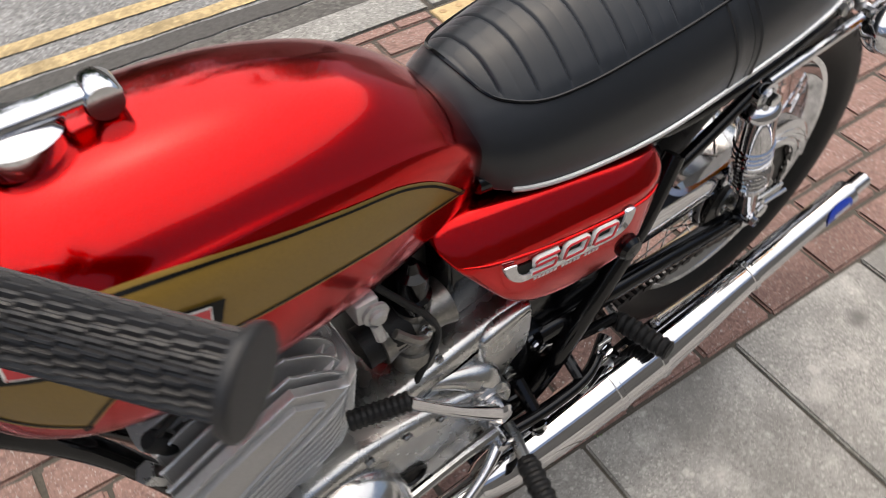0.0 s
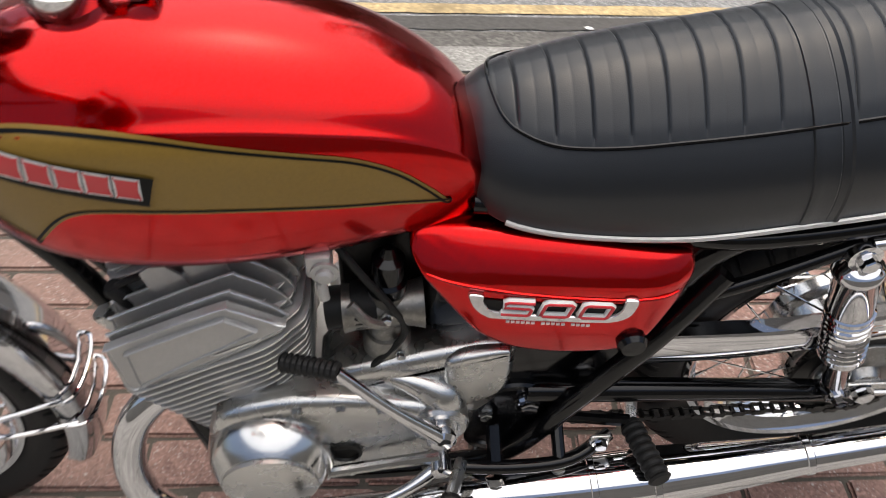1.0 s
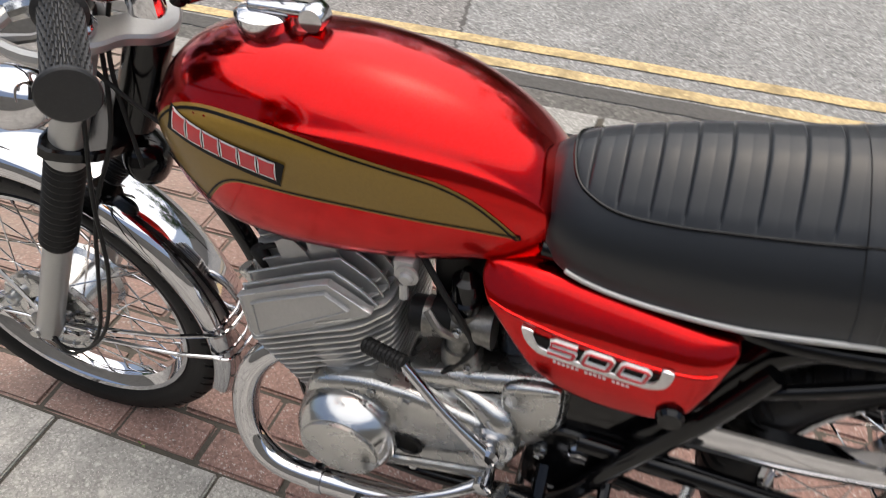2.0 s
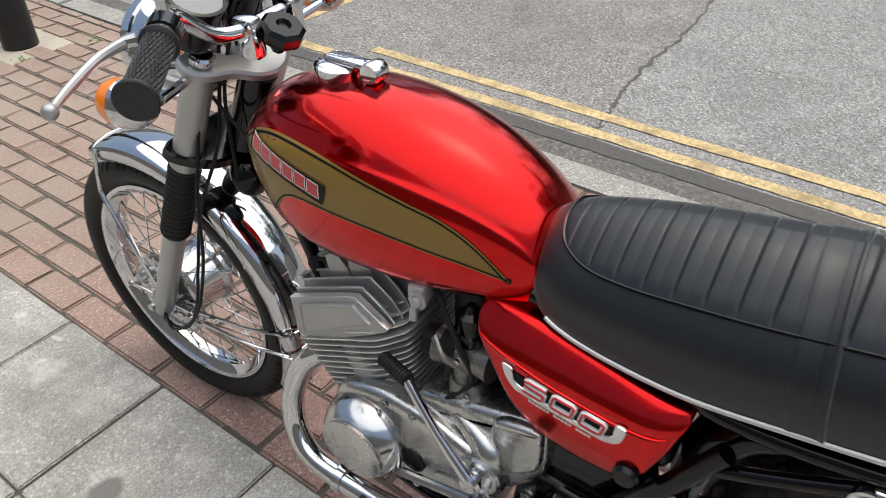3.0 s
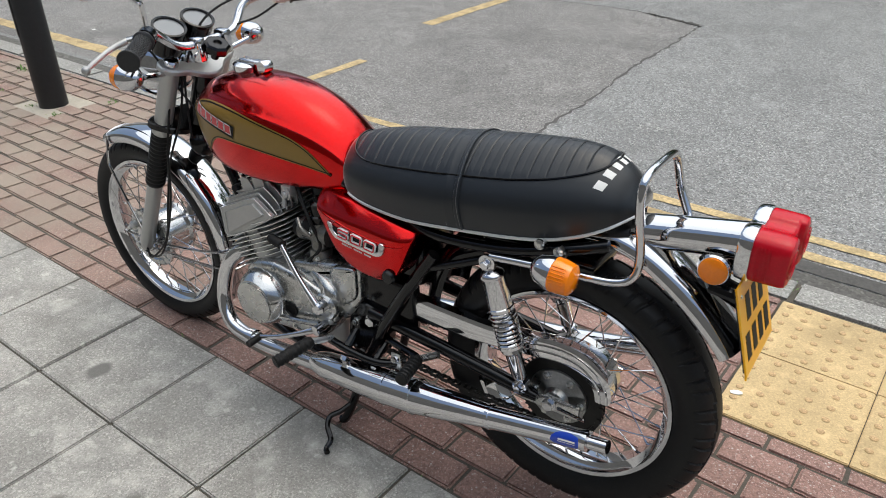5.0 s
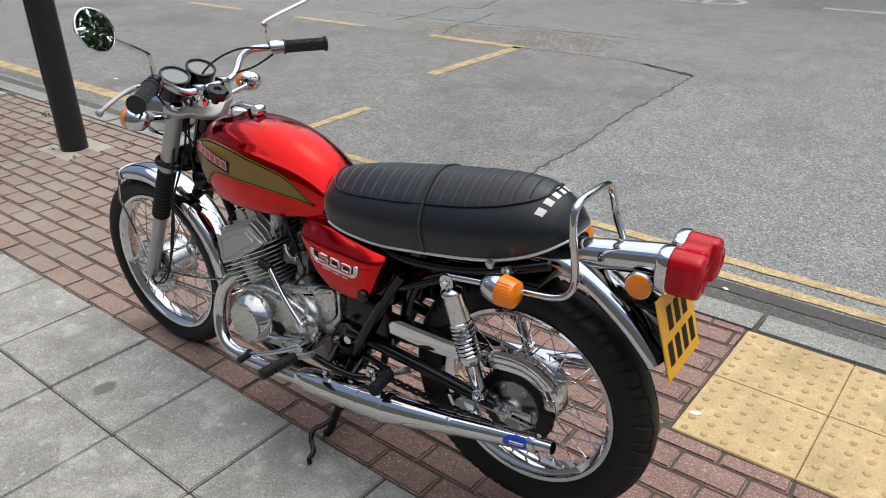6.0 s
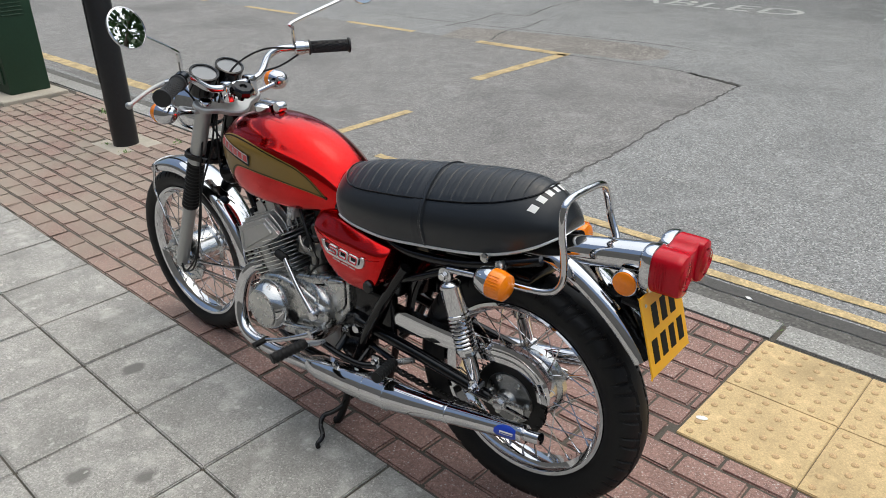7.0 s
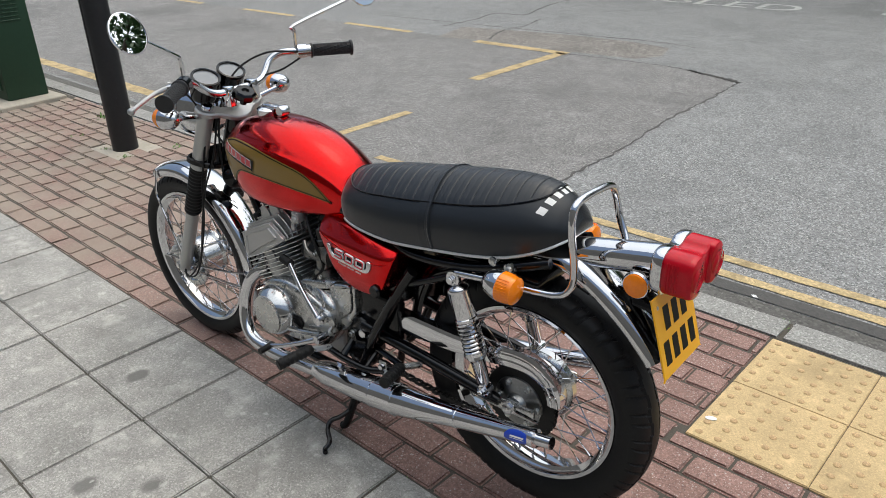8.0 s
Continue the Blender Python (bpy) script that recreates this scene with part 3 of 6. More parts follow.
    lathe(b, [(0.001, 0.0043), (0.052, 0.0040), (0.052, 0.003)], mc, face, 32)
    part("mirror_glass", b, MIRROR, mh)
    # front indicator
    ic = V(-0.365, -0.252, 0.972) if s < 0 else V(-0.415, 0.215, 0.955)
    b = bmesh.new()
    tube(b, [V(fork_x(0.92) - 0.0, s * 0.10, 0.925), ic + V(0.02, -s * 0.03, -0.005)], 0.0075, 10, smooth=1)
    stalk = part("indicator_stalk", b, CHROME, bike, basis=BAR_TURN)
    b = bmesh.new()
    lathe(b, [(0.004, 0.042), (0.018, 0.036), (0.028, 0.022), (0.032, 0.0), (0.0325, -0.006), (0.030, -0.008)], ic, (1, 0, 0.05), 28)
    ind = part("indicator", b, CHROME, bike, "chrome indicator with amber lens", basis=BAR_TURN)
    b = bmesh.new()
    lathe(b, [(0.0315, -0.004), (0.0315, -0.020), (0.027, -0.032), (0.012, -0.037), (0.001, -0.038)], ic, (1, 0, 0.05), 28)
    part("lens", b, AMBER, ind)

# cables
for k, pts in enumerate((
    [(-0.33, -0.205, 1.055), (-0.40, -0.165, 1.02), (-0.455, -0.10, 0.97), (-0.44, -0.06, 0.88), (-0.36, -0.05, 0.80), (-0.25, -0.03, 0.72)],
    [(-0.31, 0.215, 1.075), (-0.35, 0.12, 1.085), (-0.38, 0.03, 1.05), (-0.40, -0.02, 0.98), (-0.42, -0.045, 0.88), (-0.40, -0.07, 0.74)],
    [(-0.44, -0.05, 0.98), (-0.45, -0.075, 0.86), (-0.47, -0.105, 0.70), (-0.49, -0.115, 0.55), (-0.55, -0.12, 0.40), (-0.66, -0.11, 0.30), (-0.71, -0.09, 0.31)],
    [(-0.43, -0.03, 0.95), (-0.43, -0.07, 0.80), (-0.49, -0.09, 0.66), (-0.53, -0.10, 0.52), (-0.57, -0.10, 0.40), (-0.62, -0.10, 0.32), (-0.68, -0.095, 0.29), (-0.72, -0.09, 0.30)],
    [(-0.30, 0.24, 1.07), (-0.33, 0.16, 1.03), (-0.36, 0.08, 1.01), (-0.40, 0.03, 0.95)],
)):
    b = bmesh.new()
    tube(b, pts, 0.0032, 8, smooth=8)
    part("cable", b, RUBBER, bike)
# black disc added as a dark mass between the fork legs
b = bmesh.new()
lathe(b, [(0.010, 0.045), (0.020, 0.040), (0.040, 0.022), (0.044, 0.016), (0.044, 0.008), (0.040, 0.0), (0.012, -0.004), (0.001, -0.004)], V(-0.470, 0.0, 0.690), (1, 0, 0.3), 28)
part("horn", b, BLACK, bike, "round black filler disc darkening the space behind the fork", basis=STEER)
# fuel tank
T_TOP = [(-0.352, 0.866), (-0.335, 0.897), (-0.30, 0.921), (-0.24, 0.938), (-0.17, 0.945), (-0.10, 0.944), (-0.04, 0.936), (0.03, 0.916), (0.08, 0.892), (0.12, 0.863), (0.145, 0.836), (0.160, 0.812), (0.170, 0.786)]
T_BOT = [(-0.352, 0.815), (-0.335, 0.762), (-0.30, 0.727), (-0.25, 0.708), (-0.20, 0.700), (-0.13, 0.697), (-0.02, 0.702), (0.08, 0.712), (0.13, 0.719), (0.155, 0.727), (0.170, 0.744)]
T_W = [(-0.352, 0.060), (-0.335, 0.088), (-0.30, 0.108), (-0.25, 0.122), (-0.18, 0.129), (-0.10, 0.129), (0.0, 0.119), (0.08, 0.101), (0.13, 0.086), (0.155, 0.075), (0.170, 0.055)]
T_PROF = [(0.0, 0.0), (0.56, 0.0), (0.80, 0.02), (0.885, 0.08), (0.935, 0.20), (0.975, 0.36), (1.0, 0.54), (0.992, 0.66), (0.945, 0.735), (0.875, 0.775), (0.74, 0.850), (0.56, 0.925), (0.34, 0.978), (0.0, 1.0)]
HALF = spline([V(a, c, 0) for a, c in T_PROF], 4)


def smooth_interp(table, x):
    """Smooth curve through a table."""
    xs = [a for a, _ in table]
    i = max(0, min(len(xs) - 2, int(np.searchsorted(xs, x)) - 1))
    p = [table[max(0, i - 1)], table[i], table[i + 1], table[min(len(xs) - 1, i + 2)]]
    h = p[2][0] - p[1][0]
    t = min(1, max(0, (x - p[1][0]) / h))
    m1 = (p[2][1] - p[0][1]) / max(1e-6, p[2][0] - p[0][0]) * h
    m2 = (p[3][1] - p[1][1]) / max(1e-6, p[3][0] - p[1][0]) * h
    return (2 * t**3 - 3 * t**2 + 1) * p[1][1] + (t**3 - 2 * t**2 + t) * m1 + (-2 * t**3 + 3 * t**2) * p[2][1] + (t**3 - t**2) * m2


def tank_ring(x):
    zt, zb, w = smooth_interp(T_TOP, x), smooth_interp(T_BOT, x), smooth_interp(T_W, x)
    right = [V(x, q.x * w, zb + q.y * (zt - zb)) for q in HALF]
    left = [V(x, -q.x * w, zb + q.y * (zt - zb)) for q in HALF[1:-1]]
    return right + list(reversed(left))


def tank_y(x, z):
    """Half width of the tank at x, z."""
    zt, zb, w = smooth_interp(T_TOP, x), smooth_interp(T_BOT, x), smooth_interp(T_W, x)
    f = (z - zb) / (zt - zb)
    return w * float(np.interp(f, [q.y for q in HALF[8:]], [q.x for q in HALF[8:]]))


b = bmesh.new()
xs = [-0.352 + 0.522 * (0.5 - 0.5 * math.cos(math.pi * i / 44)) for i in range(45)]
loft(b, [tank_ring(x) for x in xs])
tank = part("fuel_tank", b, RED, bike, "glossy candy red fuel tank with gold side panels", angle=60)


def on_tank(x, z, s, off):
    return V(x, s * (tank_y(x, z) + off), z)


G_OUT = [(-0.336, 0.835), (-0.322, 0.858), (-0.296, 0.877), (-0.255, 0.887), (-0.20, 0.888), (-0.14, 0.883), (-0.08, 0.872), (-0.02, 0.859), (0.03, 0.845), (0.07, 0.822), (0.100, 0.793), (0.121, 0.767), (0.124, 0.764), (0.118, 0.764), (0.06, 0.777), (-0.01, 0.788), (-0.08, 0.795), (-0.15, 0.799), (-0.20, 0.800), (-0.225, 0.795), (-0.246, 0.780), (-0.2725, 0.749), (-0.274, 0.748), (-0.276, 0.750), (-0.305, 0.775), (-0.326, 0.805)]


def panel_on_tank(out2, s, off):
    """A filled outline laid on the tank's flank."""
    bm = bmesh.new()
    fine = [(p.x, p.y) for p in spline([V(a, c, 0) for a, c in out2], 3, closed=True)]
    vs = [bm.verts.new((a, 0, c)) for a, c in fine]
    f = bm.faces.new(vs)
    bmesh.ops.triangulate(bm, faces=[f])
    for k in range(60):
        x = -0.35 + k * 0.009
        bmesh.ops.bisect_plane(bm, geom=bm.verts[:] + bm.edges[:] + bm.faces[:], plane_co=(x, 0, 0), plane_no=(1, 0, 0))
    for k in range(24):
        z = 0.72 + k * 0.009
        bmesh.ops.bisect_plane(bm, geom=bm.verts[:] + bm.edges[:] + bm.faces[:], plane_co=(0, 0, z), plane_no=(0, 0, 1))
    for v in bm.verts:
        v.co = on_tank(v.co.x, v.co.z, s, off)
    return bm


def ribbon_on_tank(out2, s, off, width):
    bm = bmesh.new()
    a = [(p.x, p.y) for p in spline([V(p[0], p[1], 0) for p in out2], 6, closed=True)]
    c = inset_outline(a, width)
    va = [bm.verts.new(on_tank(x, z, s, off)) for x, z in a]
    vc = [bm.verts.new(on_tank(x, z, s, off)) for x, z in c]
    k = len(a)
    for i in range(k):
        bm.faces.new((va[i], va[(i + 1) % k], vc[(i + 1) % k], vc[i]))
    return bm


for s in (-1, 1):
    gold = part("gold_panel", panel_on_tank(G_OUT, s, 0.0010), GOLD, tank, "gold flank panel", angle=60)
    part("pinstripe", ribbon_on_tank(inset_outline(G_OUT, 0.0028), s, 0.0016, 0.0027), BLACK_LINE, gold, "thin black pinstripe", angle=60)
    # maker's badge as a plain red and white bar shape on black
    E_OUT = [(-0.294, 0.877), (-0.222, 0.862), (-0.148, 0.848), (-0.143, 0.841), (-0.151, 0.815), (-0.159, 0.812), (-0.235, 0.829), (-0.302, 0.845), (-0.305, 0.850), (-0.300, 0.874)]
    badge = part("badge", panel_on_tank(inset_outline(E_OUT, 0.001), s, 0.0032), BLACK_LINE, tank, "black badge with red bars edged in white", angle=60)
    for i in range(6):
        x0 = -0.2945 + i * 0.0238
        zc = 0.8620 - (x0 + 0.294) * 0.215
        quad = [(x0, zc + 0.0135), (x0 + 0.0222, zc + 0.0088), (x0 + 0.0192, zc - 0.0165), (x0 - 0.0030, zc - 0.0120)]
        dense = [(quad[k][0] * (1 - t) + quad[(k + 1) % 4][0] * t, quad[k][1] * (1 - t) + quad[(k + 1) % 4][1] * t) for k in range(4) for t in (0.03, 0.5, 0.97)]
        part("badge_bar", panel_on_tank(dense, s, 0.0038), WHITE, badge)
        part("badge_bar", panel_on_tank(inset_outline(dense, 0.0022), s, 0.0044), RED_PRINT, badge)

# filler cap
b = bmesh.new()
CP = V(-0.215, 0, 0.946)
lathe(b, [(0.034, -0.008), (0.036, 0.004), (0.036, 0.012), (0.030, 0.016), (0.002, 0.018)], CP, (0.05, 0, 1), 32)
block(b, (-0.232, -0.013, 0.960), (-0.150, 0.013, 0.972), 0.005, 3)
lathe(b, [(0.014, -0.015), (0.016, -0.012), (0.016, 0.012), (0.014, 0.015)], V(-0.150, 0, 0.960), (0, 1, 0), 20)
part("filler_cap", b, CHROME, tank, "chromed flip-up filler cap")

# seat
S_BOT = [(0.140, 0.756), (0.16, 0.738), (0.20, 0.728), (0.28, 0.722), (0.38, 0.724), (0.50, 0.740), (0.62, 0.757), (0.70, 0.772), (0.76, 0.791), (0.80, 0.810), (0.83, 0.829), (0.848, 0.842)]
S_TOP = [(0.140, 0.835), (0.16, 0.850), (0.20, 0.866), (0.30, 0.890), (0.40, 0.906), (0.50, 0.921), (0.60, 0.935), (0.69, 0.944), (0.75, 0.943), (0.79, 0.931), (0.830, 0.900), (0.848, 0.872)]
S_W = [(0.140, 0.058), (0.16, 0.082), (0.20, 0.102), (0.28, 0.116), (0.40, 0.125), (0.60, 0.124), (0.70, 0.115), (0.77, 0.098), (0.82, 0.072), (0.848, 0.042)]
S_PROF = [(0.0, 0.0), (0.80, 0.0), (0.96, 0.02), (1.0, 0.10), (1.03, 0.25), (1.02, 0.39), (0.965, 0.50), (0.88, 0.60), (0.78, 0.690), (0.66, 0.778), (0.46, 0.892), (0.24, 0.973), (0.0, 1.0)]
SHALF = spline([V(a, c, 0) for a, c in S_PROF], 6)


def seat_pt(x, q, s=1, lift=0.0):
    zt, zb, w = smooth_interp(S_TOP, x), smooth_interp(S_BOT, x), smooth_interp(S_W, x)
    return V(x, s * q.x * w, zb + q.y * (zt - zb) + lift)


P_HALF = [(0.164, 0.0), (0.166, 0.022), (0.174, 0.048), (0.19, 0.067), (0.22, 0.083), (0.26, 0.092), (0.32, 0.098), (0.45, 0.102), (0.60, 0.099), (0.68, 0.089), (0.73, 0.075), (0.765, 0.056), (0.785, 0.032), (0.792, 0.0)]
SZ, SX = [q.y for q in SHALF[28:]], [q.x for q in SHALF[28:]]


def seat_top(x, y, lift=0.0):
    zt, zb, w = smooth_interp(S_TOP, x), smooth_interp(S_BOT, x), smooth_interp(S_W, x)
    f = float(np.interp(-min(0.86, abs(y) / w), [-a for a in SX], SZ))
    return V(x, y, zb + f * (zt - zb) + lift)


def seat_ring(x):
    r = []
    half = interp(P_HALF, x) if 0.164 < x < 0.792 else 0.0
    for s in (1, -1):
        row = SHALF if s > 0 else list(reversed(SHALF[1:-1]))
        for q in row:
            p = seat_pt(x, q, s)
            if q.y > 0.55 and half > 0:
                ph = (x - 0.1888) / 0.0350
                off = abs(ph - round(ph))
                edge = min(1.0, max(0.0, (half - abs(p.y)) / 0.010))
                p.z += (-0.0022 * max(0.0, 1 - off / 0.06) + 0.0007 * math.sin(math.pi * min(1.0, off * 2)) ** 0.5) * edge
            r.append(p)
    return r


b = bmesh.new()
xs = [0.14 + 0.002 * i for i in range(0, 15)] + [0.17 + 0.00125 * i for i in range(0, 492)] + [0.785 + 0.0025 * i for i in range(1, 26)] + [0.848]
loft(b, [seat_ring(x) for x in xs])
seat = part("seat", b, VINYL, bike, "long black vinyl dual seat with pleated top", angle=70)
# piping round the pleated top
b = bmesh.new()
px = [0.478 - 0.314 * math.cos(math.pi * i / 110) for i in range(111)]
lp = [seat_top(x, -max(0.0, smooth_interp(P_HALF, x)), 0.0022) for x in px]
rp = [seat_top(x, max(0.0, smooth_interp(P_HALF, x)), 0.0022) for x in reversed(px[1:-1])]
tube(b, lp + rp, 0.0021, 6, smooth=1, closed=True)
part("piping", b, BLACK, seat, "black piping round the pleated top")
# chrome trim
b = bmesh.new()
tl = [seat_pt(x, V(1.0, 0.055, 0), -1) for x in np.linspace(0.181, 0.8455, 60)]
tr = [seat_pt(x, V(1.0, 0.055, 0), 1) for x in np.linspace(0.8455, 0.181, 60)]
tube(b, tl + tr, 0.0034, 8, smooth=1)
part("seat_trim", b, TRIM, seat, "bright trim strip along the seat base")
# strap
b = bmesh.new()
rings = []
for x, grow in ((0.463, 0.0), (0.464, 0.0016), (0.470, 0.0020), (0.472, 0.0016), (0.488, 0.0018), (0.4885, 0.0013), (0.4895, 0.0013), (0.490, 0.0018), (0.497, 0.0024), (0.499, 0.0042), (0.502, 0.0042), (0.504, 0.0)):
    rings.append([seat_pt(x - 0.010 + 0.028 * (1 - q.y), q, -1) + V(0, -grow * min(1, q.x * 2), grow * 1.0) for q in SHALF[9:]] + [seat_pt(x - 0.010 + 0.028 * (1 - q.y), q, 1) + V(0, grow * min(1, q.x * 2), grow) for q in reversed(SHALF[9:-1])])
loft(b, rings, cap=False, closed_rings=False)
part("strap", b, VINYL, seat, "black passenger strap across the seat", angle=25)
# maker's name on the tail as plain white bars
for i in range(6):
    b = bmesh.new()
    yy = -0.070 + i * 0.0225
    grid = [[seat_top(0.787 + 0.018 * v / 4 - 2.6 * (yy - 0.0065 + 0.013 * u / 4) ** 2, yy - 0.0065 + 0.013 * u / 4 + 0.004 * v / 4, 0.0014) for v in range(5)] for u in range(5)]
    loft(b, grid, cap=False, closed_rings=False)
    part("seat_print", b, WHITE, seat, "plain white printed bar")

# side covers
C_OUT = outline([(0.082, 0.706), (0.088, 0.692), (0.112, 0.658), (0.150, 0.606), (0.176, 0.582), (0.205, 0.567), (0.255, 0.559), (0.322, 0.568), (0.350, 0.592), (0.370, 0.635), (0.386, 0.680), (0.388, 0.698), (0.376, 0.708), (0.30, 0.717), (0.20, 0.724), (0.12, 0.726), (0.090, 0.722)], 5)
C_MID = V(0.235, 0.66)


def cover_y(z):
    """Half width of the side covers: upright flank under a sloping shelf."""
    t = max(0.0, z - 0.683)
    return 0.143 - t * t / (t + 0.006) * 1.10 - max(0.0, 0.60 - z) * 0.12


def cover_in(x):
    """How far the cover's flank turns inwards along its length."""
    return interp([(0.07, 0.034), (0.085, 0.027), (0.11, 0.019), (0.144, 0.012), (0.20, 0.005), (0.26, 0.0), (0.32, -0.005), (0.35, -0.004), (0.372, 0.002), (0.386, 0.012)], x)


for s in (-1, 1):
    face = lambda a, c: V(a, s * (cover_y(c) - cover_in(a)), c)
    rims = []
    for ins, drop in ((-0.003, 0.07), (0.0, 0.02), (0.0, 0.006), (0.0012, 0.0022), (0.0035, 0.0004), (0.007, 0.0)):
        rims.append([face(a, c) + V(0, -s * drop, 0) for a, c in (inset_outline(C_OUT, ins) if ins else C_OUT)])
    inner = inset_outline(C_OUT, 0.007)
    for k in range(1, 9):
        f = 1 - k / 8.3
        rims.append([face(C_MID.x + (a - C_MID.x) * f, C_MID.y + (c - C_MID.y) * f) for a, c in inner])
    b = bmesh.new()
    loft(b, rims)
    cov = part("side_cover", b, RED, bike, "candy red side cover with a number badge", angle=50)
    if s < 0:
        pl = lambda a, c, d: V(a, -(0.1435 + d - cover_in(a)), c - (a - 0.23) * 0.03)
        b = bmesh.new()
        shell(b, outline([(0.143, 0.668), (0.158, 0.6675), (0.159, 0.660), (0.163, 0.650), (0.172, 0.6435), (0.20, 0.641), (0.27, 0.641), (0.296, 0.643), (0.307, 0.651), (0.309, 0.664), (0.311, 0.6715), (0.324, 0.671), (0.324, 0.658), (0.318, 0.643), (0.303, 0.634), (0.28, 0.6315), (0.18, 0.631), (0.162, 0.634), (0.150, 0.645), (0.144, 0.658)], 3), [(0, -0.004), (0, 0.0025), (0.001, 0.004)], pl)
        hb = part("cover_badge", b, CHROME, cov, "chrome number badge frame")
        b = bmesh.new()
        shell(b, [(0.158, 0.660), (0.165, 0.646), (0.175, 0.641), (0.294, 0.641), (0.304, 0.647), (0.309, 0.660), (0.26, 0.6585), (0.20, 0.6585)], [(0, -0.004), (0, 0.0012)], pl)
        part("badge_panel", b, BLACK_LINE, hb, "black inlay behind the number")
        five = [(1.0, 1.0), (0.10, 1.0), (0.0, 0.90), (0.0, 0.56), (0.92, 0.56), (1.0, 0.46), (1.0, 0.10), (0.92, 0.0), (0.0, 0.0)]
        nought = [(0.10, 0.0), (0.90, 0.0), (1.0, 0.10), (1.0, 0.90), (0.90, 1.0), (0.10, 1.0), (0.0, 0.90), (0.0, 0.10)]
        for r, mat, lift in ((0.0040, WHITE, 0.0026), (0.0023, RED_PRINT, 0.0052)):
            for k, (strokes, ring) in enumerate(((five, False), (nought, True), (nought, True))):
                b = bmesh.new()
                tube(b, [pl(0.178 + k * 0.0425 + fx * 0.030 + fz * 0.005, 0.6425 + fz * 0.0205, lift) for fx, fz in strokes], r, 8, smooth=1, closed=ring)
                part("digit", b, mat, hb, angle=60)
        b = bmesh.new()
        for i in range(17):
            if i in (6, 12):
                continue
            x = 0.186 + i * 0.0056
            block(b, (x, -(0.1442 - cover_in(x)), 0.6225 - (x - 0.19) * 0.04), (x + 0.0040, -(0.1415 - cover_in(x)), 0.6262 - (x - 0.19) * 0.04))
        part("cover_print", b, WHITE, cov, "row of tiny white printed bars")
        b = bmesh.new()
        tube(b, [V(x, -(cover_y(z) - cover_in(x)), z) for x, z in ((0.098, 0.688), (0.13, 0.682), (0.19, 0.673), (0.25, 0.667), (0.31, 0.665), (0.350, 0.667), (0.370, 0.671))], [0.0008, 0.0022, 0.0026, 0.0026, 0.0026, 0.0020, 0.0008], 8, smooth=5)
        part("crease", b, RED, cov, "raised crease along the cover")
        b = bmesh.new()
        lathe(b, [(0.017, -0.004), (0.018, 0.008), (0.014, 0.014), (0.002, 0.015)], pl(0.334, 0.592, -0.004), (0, -1, 0), 20)
        part("cover_knob", b, BLACK, cov, "black rubber knob")

# engine: cylinders leaning forward
TILT_E = radians(26)
EN = V(-math.sin(TILT_E), 0, math.cos(TILT_E))
EX = V(math.cos(TILT_E), 0, math.sin(TILT_E))
eng = bmesh.new()
block(eng, (-0.17, -0.10, 0.27), (0.13, 0.10, 0.44), 0.02, 3)
block(eng, (-0.02, -0.09, 0.36), (0.14, 0.09, 0.50), 0.02, 3)
engine = part("engine", eng, CAST, bike, "air-cooled twin engine with finned cylinders and polished cases")


def bright_rim(ob, axis):
    """Gives the rim of a cast fin, the faces that stand off its flat sides, a paler metal as a painted edge highlight.
    """
    ob.data.materials.append(FIN_EDGE)
    for f in ob.data.polygons:
        f.material_index = 1 if abs(f.normal.dot(axis)) < 0.6 else 0
    return ob


def fin_outline(x0, x1, hy, r=0.035):
    return outline([(x0 + r * 0.3, -hy + r * 0.3), (x0 + r, -hy), ((x0 + x1) / 2, -hy), (x1 - r * 2.2, -hy), (x1 - r * 0.9, -hy + r * 0.5), (x1, -hy + r * 1.4), (x1, 0), (x1, hy - r * 1.4), (x1 - r * 0.9, hy - r * 0.5), (x1 - r * 2.2, hy), ((x0 + x1) / 2, hy), (x0 + r, hy), (x0 + r * 0.3, hy - r * 0.3), (x0, hy - r), (x0, 0), (x0, -hy + r)], 3)


place_e = lambda a, c, d: EX * a + V(0, c, 0) + EN * d
for s in (-1, 1):
    b = bmesh.new()
    lathe(b, [(0.060, 0.40), (0.060, 0.60)], EX * 0.10 + V(0, 0.062 * s, 0), EN, 28)
    part("cylinder_barrel", b, CAST, engine)
N_FIN = 12
for i in range(N_FIN):
    h = 0.420 + i * 0.0130
    g = i / (N_FIN - 1)
    b = bmesh.new()
    shell(b, fin_outline(-0.012, 0.158 + 0.082 * g, 0.110 + 0.022 * g, 0.026), [(0.001, 0), (0, 0.0006), (0, 0.0026), (0.001, 0.0032)], lambda a, c, d: place_e(a, c, d + h))
    bright_rim(part("fin", b, CAST, engine), EN)
for i in range(3):
    h = 0.5765 + i * 0.0130
    b = bmesh.new()
    shell(b, fin_outline(0.10, 0.2405 - 0.002 * i, 0.1285 - 0.010 * i, 0.026), [(0.001, 0), (0, 0.0006), (0, 0.0026), (0.001, 0.0032)], lambda a, c, d: place_e(a, c, d + h))
    bright_rim(part("fin", b, CAST, engine), EN)
b = bmesh.new()
shell(b, fin_outline(0.030, 0.195, 0.068), [(0.004, 0.566), (0, 0.572), (0.004, 0.605), (0.02, 0.620)], place_e)
head = part("cylinder_head", b, CAST, engine, "cast grey cylinder head with flat flanks and nested fins", angle=30)
